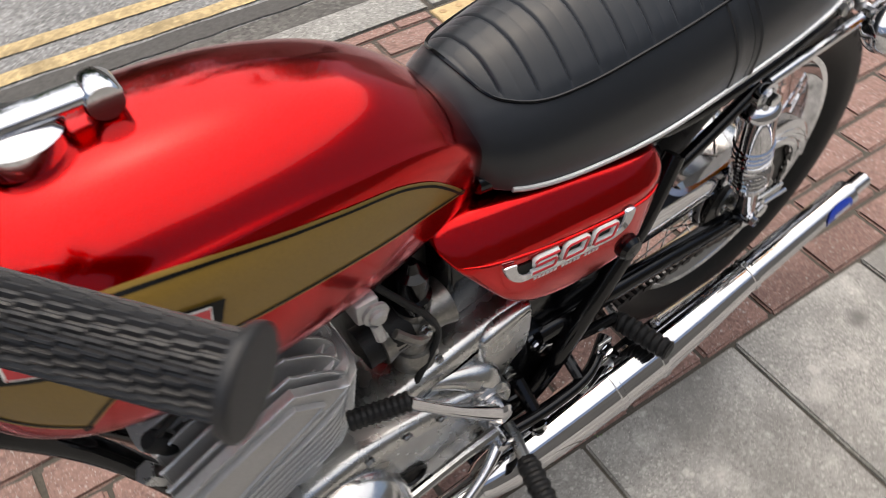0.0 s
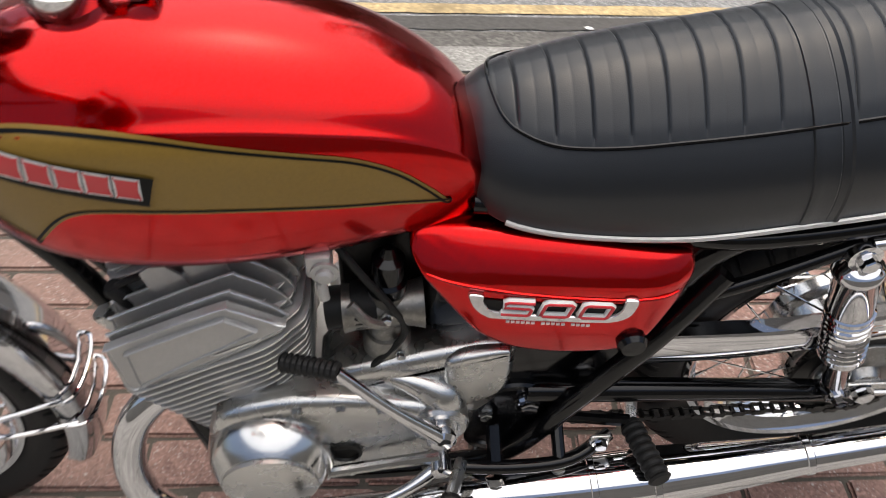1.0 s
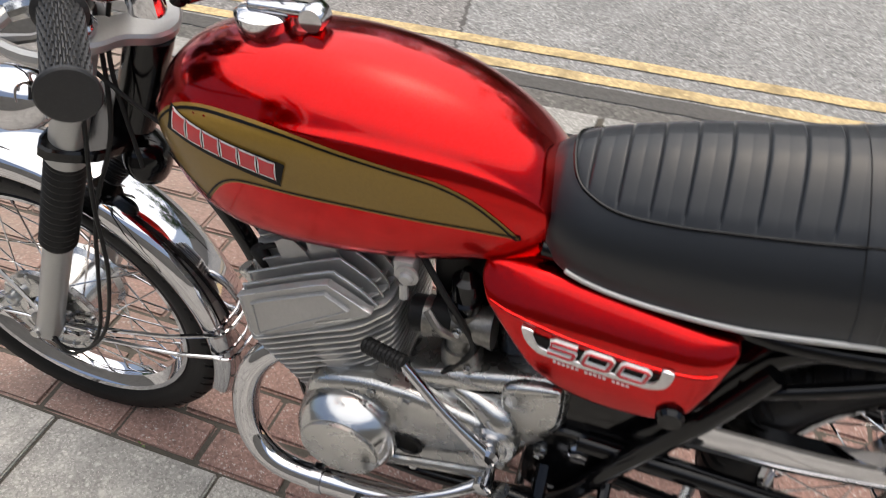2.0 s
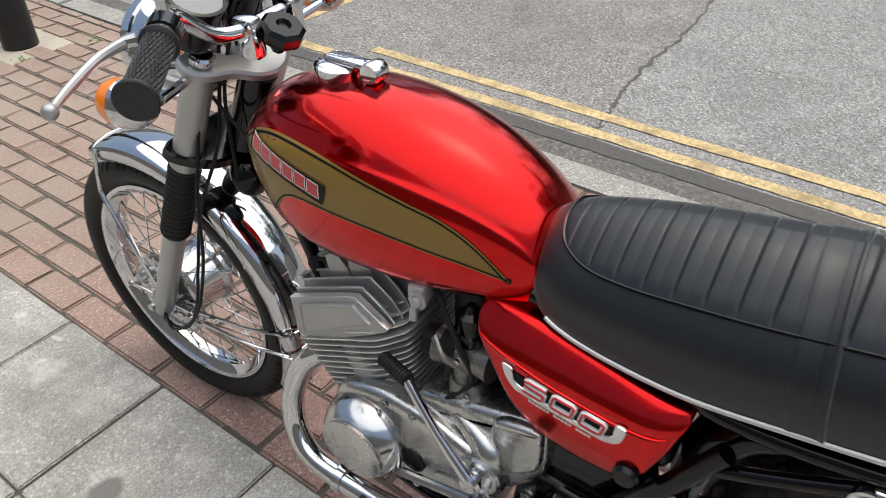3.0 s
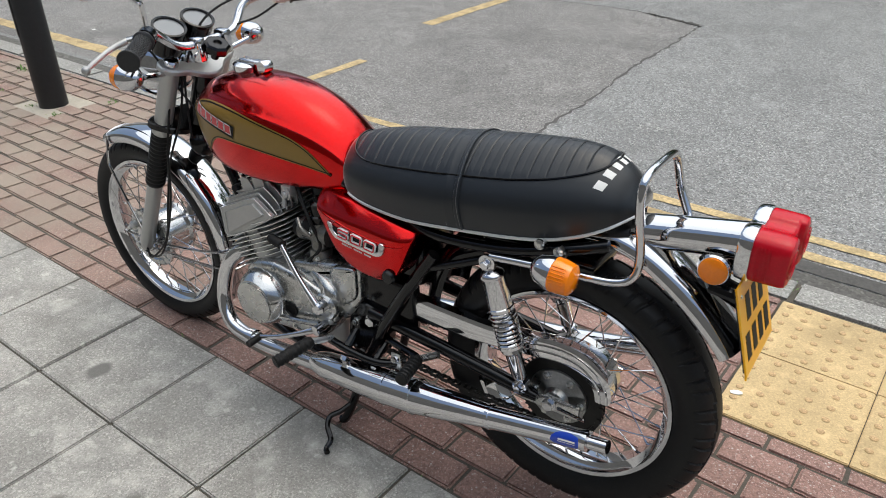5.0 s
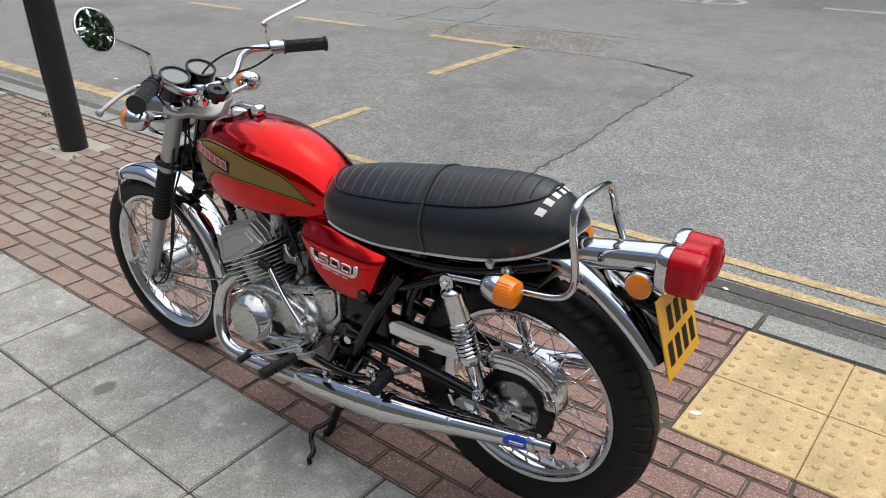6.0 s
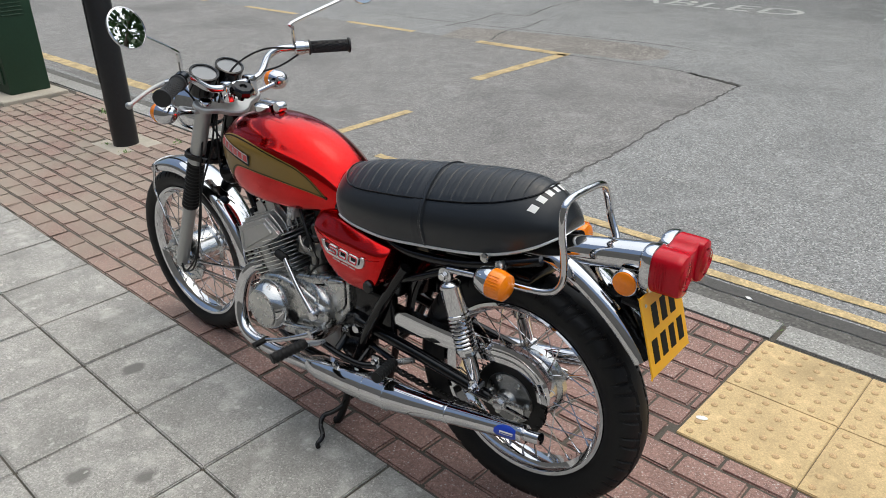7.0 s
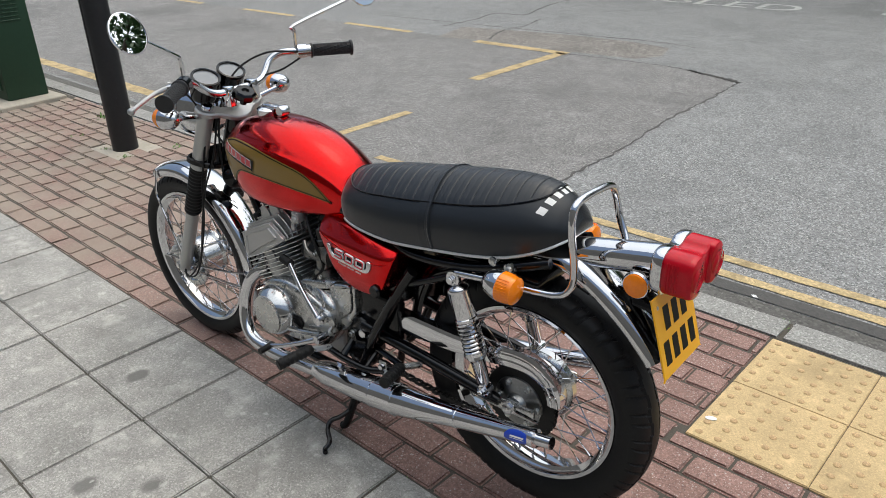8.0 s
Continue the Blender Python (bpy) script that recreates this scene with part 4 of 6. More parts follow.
for s in (-1, 1):
    # nested roof-shaped fins step inwards above the flat pad
    for k in range(6):
        up, back, y1 = 0.0078 * k, 0.011 * k, 0.129 - 0.0148 * k
        b = bmesh.new()
        roof = [(0.006 + 0.001 * k, 0.566), (0.012 + 0.004 * k, 0.600 + up * 0.5), (0.029 + 0.006 * k, 0.641 + up), (0.034 + 0.006 * k, 0.645 + up), (0.10, 0.645 + up), (0.178 + back * 0.7, 0.643 + up), (0.188 + back * 0.8, 0.637 + up), (0.205 + back * 0.9, 0.611 + up * 0.5), (0.217 + back * 0.6, 0.590), (0.214, 0.578), (0.10, 0.566)]
        shell(b, outline(roof, 2), [(0, y1 - (0.012 if k == 0 else 0.0034)), (0, y1 - 0.0008), (0.0006, y1), (0.0024, y1), (0.0030, y1 - 0.0016)], lambda a, c, d: place_e(a, s * d, c))
        bright_rim(part("head_fin", b, CAST, head, angle=30), V(0, 1, 0))
    b = bmesh.new()
    pad = [(0.020, 0.575), (0.034, 0.605), (0.046, 0.629), (0.052, 0.633), (0.11, 0.633), (0.170, 0.631), (0.178, 0.626), (0.192, 0.600), (0.186, 0.592), (0.11, 0.584), (0.030, 0.574)]
    shell(b, outline(pad, 2), [(0, 0.118), (0, 0.1325), (0.0010, 0.1340), (0.0030, 0.1340), (0.0038, 0.1318)], lambda a, c, d: place_e(a, s * d, c))
    part("head_flank", b, CAST, head, "flat cast pad with a raised lip", angle=30)
for i in range(5):
    h = 0.655 + i * 0.0120
    g = i / 4
    b = bmesh.new()
    shell(b, fin_outline(0.030 + 0.03 * g, 0.236 + 0.008 * g, 0.070 - 0.010 * g, 0.022), [(0.001, 0), (0, 0.0006), (0, 0.0030), (0.001, 0.0036)], lambda a, c, d: place_e(a, c, d + h))
    bright_rim(part("head_fin", b, CAST, engine), EN)
for y in (-0.085, -0.03, 0.03, 0.085):
    for a in (0.105, 0.155):
        b = bmesh.new()
        shell(b, outline([(a, 0.65), (a + 0.004, 0.694), (a + 0.034, 0.690), (a + 0.038, 0.65)], 2), [(0, -0.002), (0, 0.002)], lambda p, c, d: place_e(p, y + d, c))
        part("head_fin", b, CAST, engine)
# rubber and cast ties that stand between the fins
for s in (-1, 1):
    for k, a in enumerate((0.060, 0.118)):
        for i in range(1 + k, N_FIN - 1):
            g = i / (N_FIN - 1)
            b = bmesh.new()
            y = s * (0.098 + 0.022 * g)
            o = place_e(a + 0.012 * g, 0, 0.420 + i * 0.0130 + 0.0030)
            block(b, (-0.0025, -0.004, 0.0), (0.0025, 0.004, 0.0102), 0.0008, 1, Matrix.Translation(o + V(0, y, 0)) @ Matrix.Rotation(-TILT_E, 4, "Y"))
            part("fin_tie", b, CAST, engine)
HB = 0.60
for a, c in ((0.03, -0.085), (0.08, -0.06), (0.03, 0.085), (0.08, 0.06)):
    b = bmesh.new()
    o = place_e(a, c, HB + 0.055)
    lathe(b, [(0.010, -0.02), (0.012, 0.0), (0.012, 0.008)], o, EN, 6)
    part("head_nut", b, STEEL, head, angle=20)
b = bmesh.new()
o = place_e(0.06, -0.075, HB + 0.045)
lathe(b, [(0.008, 0), (0.011, 0.01), (0.012, 0.035), (0.009, 0.04)], o, EN, 16)
tube(b, [o + EN * 0.035, o + EN * 0.05 + V(0.03, 0, 0), o + V(0.10, 0.03, 0.06)], 0.004, 8)
part("spark_plug_cap", b, RUBBER, head)

# left engine covers
def case(name, pts, depth0, depth1, mat, label="", n=5, soft=1.0):
    bm = bmesh.new()
    shell(bm, outline(pts, n), [(0, depth0), (0, depth1 - 0.015), (0.0015 * soft, depth1 - 0.010), (0.005 * soft, depth1 - 0.005), (0.011 * soft, depth1 - 0.0015), (0.018 * soft, depth1), (0.026 * soft, depth1 + 0.0005)], lambda a, c, d: V(a, -d, c))
    return part(name, bm, mat, engine, label, angle=40)


case("crankcase_cover", [(-0.176, 0.385), (-0.170, 0.435), (-0.140, 0.470), (-0.075, 0.490), (-0.02, 0.490), (0.03, 0.482), (0.075, 0.468), (0.115, 0.458), (0.148, 0.440), (0.156, 0.405), (0.135, 0.36), (0.10, 0.325), (0.03, 0.305), (-0.07, 0.292), (-0.14, 0.30), (-0.172, 0.335)], 0.09, 0.148, SATIN, "polished alloy engine side cover")
b = bmesh.new()
DC = V(-0.098, 0, 0.383)
lathe(b, [(0.083, 0.12), (0.082, 0.150), (0.076, 0.172), (0.066, 0.186), (0.063, 0.190), (0.050, 0.193), (0.001, 0.195)], DC, (0, -1, 0), 44)
dome = part("dome_cover", b, ALU, engine, "round polished alloy dome cover")
b = bmesh.new()
lathe(b, [(0.060, 0.190), (0.0595, 0.1955), (0.058, 0.1962), (0.001, 0.1968)], DC, (0, -1, 0), 44)
part("dome_face", b, STEEL, dome, "dull brushed round face")
case("gear_case", [(-0.030, 0.468), (-0.015, 0.500), (0.02, 0.512), (0.05, 0.519), (0.10, 0.531), (0.15, 0.543), (0.205, 0.552), (0.213, 0.50), (0.208, 0.45), (0.18, 0.405), (0.14, 0.375), (0.06, 0.40), (0.0, 0.43)], 0.04, 0.119, SATIN, "satin alloy gearbox casing")
case("sprocket_cover", [(0.122, 0.520), (0.135, 0.536), (0.165, 0.545), (0.195, 0.550), (0.205, 0.544), (0.207, 0.51), (0.204, 0.470), (0.186, 0.448), (0.16, 0.432), (0.135, 0.440), (0.124, 0.475)], 0.04, 0.126, SATIN, "satin alloy sprocket cover", n=4, soft=0.35)
b = bmesh.new()
tube(b, [(0.024, -0.108, 0.492), (0.060, -0.112, 0.488), (0.095, -0.117, 0.477), (0.120, -0.122, 0.460), (0.128, -0.126, 0.436)], [0.003, 0.011, 0.020, 0.027, 0.026], 18, smooth=5)
part("case_bulge", b, SATIN, engine, "raised bulge on the gearbox case")
b = bmesh.new()
lathe(b, [(0.038, 0.13), (0.038, 0.148), (0.034, 0.153), (0.026, 0.153), (0.022, 0.150), (0.001, 0.150)], V(0.118, 0, 0.425), (0, -1, 0), 32)
part("shaft_boss", b, SATIN, engine)
b = bmesh.new()
lathe(b, [(0.022, 0.145), (0.022, 0.152), (0.018, 0.154), (0.016, 0.150), (0.001, 0.150)], V(-0.005, 0, 0.372), (0, -1, 0), 24)
part("inspection_plug", b, DARK, engine)
for x, z in ((-0.058, 0.478), (-0.005, 0.478), (0.045, 0.467), (0.10, 0.448), (0.10, 0.345), (0.0, 0.318), (-0.028, 0.410), (0.135, 0.385)):
    bolt(engine, V(x, -0.149, z), (0, -1, 0), 0.0055, 0.005, name="case_screw")

# kick starter
b = bmesh.new()
kp = V(0.118, -0.168, 0.433)
lathe(b, [(0.012, -0.03), (0.018, -0.012), (0.019, 0.006), (0.014, 0.012), (0.002, 0.013)], kp, (0, -1, 0), 20)
tube(b, [kp + V(-0.004, -0.004, 0.008), V(0.055, -0.167, 0.503), V(-0.004, -0.155, 0.569)], [0.011, 0.0078, 0.0074], 12, smooth=4)
kick = part("kick_starter", b, CHROME, bike, "chromed kick start lever folded up")
b = bmesh.new()
pts = [V(-0.001 - i * 0.0033, -0.155 + i * 0.0012, 0.570 - 0.0005 * i) for i in range(21)]
tube(b, pts, [0.0125 if i % 2 else 0.0105 for i in range(21)], 14, smooth=1)
part("kick_rubber", b, RUBBER, kick, angle=20)

# gear lever
b = bmesh.new()
gp = V(0.118, -0.178, 0.375)
lathe(b, [(0.010, -0.03), (0.014, -0.01), (0.014, 0.012), (0.010, 0.014)], gp, (0, -1, 0), 16)
tube(b, [gp, V(0.07, -0.200, 0.355), V(0.0, -0.215, 0.325), V(-0.06, -0.222, 0.305)], [0.010, 0.0075, 0.007, 0.0075], 12, smooth=5)
gear = part("gear_lever", b, CHROME, bike, "chromed gear lever")
b = bmesh.new()
tube(b, [V(-0.06, -0.215, 0.305), V(-0.062, -0.262, 0.303)], 0.0095, 12, smooth=1)
part("toe_rubber", b, RUBBER, gear)
b = bmesh.new()
tube(b, [V(0.118, -0.17, 0.385), V(0.05, -0.165, 0.365), V(-0.05, -0.165, 0.345)], [0.009, 0.008, 0.008], 10, smooth=4)
part("gear_shaft_link", b, ALU, engine)

# carburettor and intake
b = bmesh.new()
lathe(b, [(0.026, 0), (0.026, 0.03), (0.030, 0.032), (0.030, 0.06), (0.026, 0.062), (0.026, 0.08)], V(-0.015, -0.075, 0.585), (1, 0, 0.1), 20)
part("intake_rubber", b, RUBBER, engine)
b = bmesh.new()
CB = V(0.055, -0.078, 0.590)
lathe(b, [(0.020, -0.05), (0.022, -0.02), (0.022, 0.030)], CB, (0.05, 0, 1), 20)
lathe(b, [(0.012, -0.10), (0.024, -0.096), (0.030, -0.085), (0.030, -0.055), (0.026, -0.045)], CB, (0, 0, 1), 22)
lathe(b, [(0.030, -0.05), (0.027, -0.035), (0.027, 0.03), (0.031, 0.045)], CB, (1, 0, 0.05), 22)
tube(b, [CB + V(0, -0.03, 0.0), CB + V(-0.02, -0.04, 0.02), CB + V(-0.04, -0.03, 0.04)], 0.006, 8)
carb = part("carburettor", b, COPPER, engine, "dull metal carburettor with round float bowl")
b = bmesh.new()
lathe(b, [(0.021, 0.030), (0.023, 0.034), (0.023, 0.048), (0.019, 0.052), (0.019, 0.082), (0.010, 0.088), (0.006, 0.10)], CB, (0.05, 0, 1), 20)
part("carburettor_cap", b, BLACK, carb, "black carburettor cap")
bolt(carb, CB + V(0, -0.026, 0.01), (0, -1, 0), 0.006, 0.01)
bolt(carb, CB + V(0.015, -0.028, -0.06), (0, -1, 0), 0.005, 0.008)
b = bmesh.new()
tube(b, [(0.0, -0.085, 0.71), (0.035, -0.10, 0.66), (0.06, -0.105, 0.62), (0.075, -0.10, 0.56), (0.03, -0.11, 0.50), (0.01, -0.11, 0.42)], 0.0045, 8)
part("fuel_hose", b, RUBBER, engine)
b = bmesh.new()
block(b, (-0.028, -0.112, 0.680), (0.0, -0.082, 0.712), 0.005, 2)
lathe(b, [(0.015, 0), (0.015, 0.004), (0.010, 0.005), (0.010, 0.009), (0.007, 0.012), (0.001, 0.0125)], V(-0.008, -0.112, 0.692), (0, -1, 0), 18)
tube(b, [(-0.012, -0.118, 0.682), (-0.01, -0.124, 0.662)], 0.006, 10, smooth=1)
part("fuel_tap", b, CAST, engine, "small metal fuel tap")
# dark filler added to close the see-through gap behind the carburettor
b = bmesh.new()
block(b, (0.0, -0.045, 0.48), (0.13, 0.085, 0.70), 0.02, 2)
part("air_duct", b, DARK, bike, "dark filler block added behind the carburettor")
# black filler box added so the space between the side covers stays dark
b = bmesh.new()
block(b, (0.10, -0.076, 0.525), (0.37, 0.076, 0.715), 0.02, 3)
part("air_box", b, BLACK, bike, "black filler box added to darken the space behind the covers")

# exhausts
for s in (-1, 1):
    b = bmesh.new()
    pts = [(-0.195, 0.085 * s, 0.470), (-0.240, 0.098 * s, 0.450), (-0.277, 0.115 * s, 0.405), (-0.294, 0.132 * s, 0.330), (-0.276, 0.150 * s, 0.264), (-0.220, 0.163 * s, 0.230), (-0.10, 0.168 * s, 0.228), (0.02, 0.170 * s, 0.242), (0.10, 0.172 * s, 0.252)]
    tube(b, pts, [0.023, 0.022, 0.0215, 0.0215, 0.0215, 0.0215, 0.0215, 0.022, 0.022], 22, smooth=7)
    ex = part("exhaust", b, CHROME, bike, "chromed exhaust header and tapered silencer")
    b = bmesh.new()
    lathe(b, [(0.0225, -0.010), (0.0255, -0.009), (0.0255, 0.009), (0.0225, 0.010)], V(-0.16, 0.1655 * s, 0.2265), (1, 0, 0.02), 22)
    part("exhaust_clamp", b, CHROME, ex)
    b = bmesh.new()
    axis0, axis1 = V(0.085, 0.172 * s, 0.256), V(0.900, 0.182 * s, 0.402)
    prof = [(0.0, 0.023), (0.02, 0.030), (0.06, 0.036), (0.22, 0.0415), (0.300, 0.0425), (0.302, 0.0440), (0.312, 0.0440), (0.314, 0.0425), (0.405, 0.0425), (0.407, 0.0445), (0.417, 0.0445), (0.419, 0.0420), (0.52, 0.036), (0.66, 0.0268), (0.662, 0.0285), (0.672, 0.0285), (0.674, 0.0262), (0.93, 0.0212), (0.935, 0.0225), (0.95, 0.0225), (0.952, 0.015), (1.0, 0.0145), (1.0, 0.0115), (0.97, 0.011)]
    def cl(t):
        p = axis0.lerp(axis1, t)
        p.z -= 0.018 * math.sin(math.pi * min(1, t * 1.15))
        return p
    tube(b, [cl(t) for t, _ in prof], [r for _, r in prof], 28, smooth=1)
    muf = part("silencer", b, CHROME, ex, "long tapered chrome silencer", angle=30)
    if s < 0:
        b = bmesh.new()
        grid = []
        for u in range(9):
            t = 0.858 + 0.080 * u / 8
            p = cl(t)
            r = 0.0238 - (t - 0.85) * 0.018
            wv = math.sqrt(max(0, 1 - ((u - 4) / 4.2) ** 2))
            grid.append([p + V(0, -math.cos(a) * r, math.sin(a) * r) for a in [0.15 + (v - 4) / 4 * 0.85 * max(0.04, wv) for v in range(9)]])
        loft(b, grid, cap=False, closed_rings=False)
        part("sticker", b, BLUE, muf, "small blue sticker with white bars")
        for v0, h in ((0.24, 0.09), (0.02, 0.035)):
            b = bmesh.new()
            grid = []
            for u in range(9):
                t = 0.878 + 0.046 * u / 8
                p = cl(t)
                r = 0.0246 - (t - 0.85) * 0.018
                grid.append([p + V(0, -math.cos(a) * r, math.sin(a) * r) for a in (v0 - h, v0, v0 + h)])
            loft(b, grid, cap=False, closed_rings=False)
            part("sticker_print", b, WHITE, muf)

# frame
FR = {
    "top_tube": ([(-0.40, 0, 0.79), (-0.2, 0, 0.77), (0.1, 0, 0.73), (0.25, 0, 0.70)], 0.019),
    "engine_cradle": ([(-0.385, -0.012, 0.74), (-0.300, -0.022, 0.60), (-0.245, -0.04, 0.45), (-0.21, -0.065, 0.31), (-0.17, -0.08, 0.24), (0.0, -0.10, 0.225), (0.17, -0.105, 0.245), (0.235, -0.120, 0.31), (0.300, -0.128, 0.44), (0.375, -0.126, 0.565), (0.435, -0.112, 0.662)], 0.0145),
    "seat_rail": ([(0.15, -0.07, 0.745), (0.30, -0.085, 0.735), (0.42, -0.10, 0.705), (0.60, -0.105, 0.725), (0.74, -0.10, 0.765), (0.82, -0.085, 0.79)], 0.0125),
    "seat_stay": ([(0.405, -0.105, 0.618), (0.43, -0.112, 0.628), (0.50, -0.112, 0.66), (0.58, -0.11, 0.70)], 0.0095),
}
frm = None
for nm, (pts, r) in FR.items():
    sides = (1,) if nm == "top_tube" else (1, -1)
    for sy in sides:
        b = bmesh.new()
        tube(b, [(x, y * sy, z) for x, y, z in pts], r, 14, smooth=6)
        o = part(nm, b, BLACK, bike, "glossy black frame tube")
b = bmesh.new()
shell(b, outline([(0.165, 0.30), (0.16, 0.36), (0.175, 0.42), (0.205, 0.450), (0.25, 0.445), (0.285, 0.41), (0.29, 0.36), (0.265, 0.31), (0.22, 0.285)], 4), [(0, 0.085), (0, 0.108), (0.003, 0.112), (0.012, 0.112), (0.014, 0.108)], lambda a, c, d: V(a, -d, c))
# black block added to fill in the dark area behind the plate
block(b, (0.14, -0.10, 0.40), (0.36, -0.06, 0.54), 0.015, 2)
pivot = part("pivot_plate", b, BLACK, bike, "black swing arm pivot plate")
bolt(pivot, V(0.240, -0.110, 0.410), (0, -1, 0), 0.014, 0.016, CHROME)
bolt(pivot, V(0.185, -0.108, 0.385), (0, -1, 0), 0.009, 0.012, STEEL)
b = bmesh.new()
tube(b, [(0.10, -0.15, 0.33), (0.14, -0.165, 0.345), (0.22, -0.168, 0.338), (0.30, -0.160, 0.335), (0.36, -0.13, 0.345)], 0.010, 12, smooth=5)
tube(b, [(0.195, -0.12, 0.37), (0.195, -0.168, 0.335)], 0.011, 10, smooth=1)
tube(b, [(0.285, -0.11, 0.365), (0.285, -0.162, 0.335)], 0.009, 10, smooth=1)
tube(b, [(0.29, -0.115, 0.375), (0.385, -0.125, 0.368)], 0.009, 10, smooth=1)
hang = part("foot_rest_hanger", b, BLACK, bike, "black tubular foot rest bracket")
bolt(hang, V(0.195, -0.172, 0.318), (0, -0.7, -0.7), 0.010, 0.012, CHROME)
bolt(hang, V(0.285, -0.166, 0.318), (0, -0.7, -0.7), 0.008, 0.010, STEEL)
b = bmesh.new()
block(b, (0.325, -0.150, 0.325), (0.355, -0.144, 0.372), 0.004, 2)
part("silencer_bracket", b, STEEL, hang)
bolt(hang, V(0.34, -0.15, 0.358), (0, -1, 0), 0.009, 0.01, CHROME)
for root, end in ((V(0.128, -0.222, 0.366), V(0.105, -0.318, 0.356)), (V(0.388, -0.128, 0.362), V(0.405, -0.212, 0.366))):
    b = bmesh.new()
    k = 30
    pts = [root.lerp(end, i / k) for i in range(k + 1)]
    tube(b, [root - (end - root) * 0.06] + pts + [end + (end - root) * 0.03], [0.012] + [0.0165 if (i // 2) % 2 else 0.0148 for i in range(k + 1)] + [0.013], 18, smooth=1)
    peg = part("foot_rest", b, RUBBER, bike, "black rubber foot rest", angle=20)
    b = bmesh.new()
    tube(b, [root + V(0.02, 0.06, -0.015), root], 0.009, 10, smooth=1)
    part("peg_pin", b, STEEL, peg)

# swing arm, chain, guard
for s in (-1, 1):
    b = bmesh.new()
    tube(b, [(0.235, 0.105 * s, 0.430), (0.45, 0.105 * s, 0.410), (0.64, 0.104 * s, 0.388), (0.70, 0.103 * s, 0.380)], [0.018, 0.0165, 0.0165, 0.012], 14, smooth=4)
    sw = part("swing_arm", b, BLACK, bike, "black tubular swing arm")
    b = bmesh.new()
    block(b, (0.66, 0.10 * s - 0.004, 0.357), (0.80, 0.10 * s + 0.004, 0.392), 0.003, 2)
    part("axle_plate", b, STEEL, sw)
    bolt(sw, V(0.730, 0.105 * s, 0.376), (0, s, 0), 0.014, 0.014, CHROME)
    b = bmesh.new()
    tube(b, [(0.75, 0.105 * s, 0.372), (0.815, 0.103 * s, 0.366)], 0.004, 8, smooth=1)
    part("chain_adjuster", b, CHROME, sw)
b = bmesh.new()
lathe(b, [(0.030, 0.064), (0.096, 0.066), (0.098, 0.068), (0.098, 0.072), (0.096, 0.074), (0.030, 0.074)], RA, (0, -1, 0), 60)
for i in range(48):
    a = i * 2 * math.pi / 48
    block(b, (0.096, -0.0715, -0.0028), (0.1035, -0.0685, 0.0028), 0.0008, 1, Matrix.Translation(RA) @ Matrix.Rotation(a, 4, "Y"))
spr = part("rear_sprocket", b, DARK, rear_wheel, "dark oily rear sprocket", angle=25)
b = bmesh.new()
lathe(b, [(0.012, 0.098), (0.024, 0.097), (0.027, 0.092), (0.030, 0.084), (0.046, 0.080), (0.068, 0.078), (0.070, 0.074), (0.070, 0.070)], RA, (0, -1, 0), 40)
part("sprocket_carrier", b, HUB, rear_wheel, "dull alloy sprocket carrier")
for i in range(6):
    a = i * math.pi / 3
    bolt(rear_wheel, RA + V(math.cos(a) * 0.056, -0.079, math.sin(a) * 0.056), (0, -1, 0), 0.007, 0.007, STEEL)
b = bmesh.new()
lathe(b, [(0.040, -0.050), (0.092, -0.046), (0.097, -0.040), (0.097, -0.022), (0.092, -0.016), (0.087, -0.012), (0.087, 0.030), (0.092, 0.034), (0.092, 0.044), (0.040, 0.050)], RA, (0, -1, 0), 56)
part("brake_drum", b, ALU, rear_wheel, "polished ribbed brake drum", angle=30)
# chain links along both runs
links = []
top = [V(0.24 + i * 0.0159, -0.070, 0.425 + i * 0.0159 * 0.10) for i in range(33)]
low = [V(0.20 + i * 0.0159, -0.070, 0.300 - 0.012 * math.sin(i / 35 * math.pi) - i * 0.0159 * 0.02) for i in range(35)]
arc = [RA + V(math.cos(a) * 0.101, -0.070, math.sin(a) * 0.101) for a in np.linspace(radians(118), radians(-112), 26)]
arc = [V(p.x, p.y, p.z) for p in arc]
kinds = []
for w in (0.0075, 0.0050):
    b = bmesh.new()
    for sy in (-1, 1):
        shell(b, outline([(-0.0105, 0.0), (-0.008, 0.006), (0, 0.0042), (0.008, 0.006), (0.0105, 0), (0.008, -0.006), (0, -0.0042), (-0.008, -0.006)], 2), [(0, -0.0008), (0, 0.0008)], lambda a, c, d: V(a, sy * w + d, c))
    tube(b, [(0.008, -w, 0), (0.008, w, 0)], 0.004, 8, smooth=1)
    kinds.append(b)
chain = None
meshes = []
for b in kinds:
    o = part("chain_link", b, DARK, chain or bike)
    if chain is None:
        chain = o
        chain.name = "chain"
        chain["label"] = "dark oily drive chain"
    meshes.append(o)
first = True
for run in (top, arc, low):
    for i in range(len(run) - 1):
        d = run[i + 1] - run[i]
        m = Matrix.Translation((run[i] + run[i + 1]) / 2) @ Matrix.Rotation(-math.atan2(d.z, d.x), 4, "Y")
        if first:
            chain.matrix_basis, first = m, False
            inv = m.inverted()
            meshes[1].matrix_basis = inv @ Matrix.Translation(V(0, 0, 0)) @ m @ Matrix.Translation((0.0159, 0, 0.0))
            continue
        o = new("chain_link", meshes[i % 2].data)
        o.parent = chain
        o.matrix_basis = inv @ m
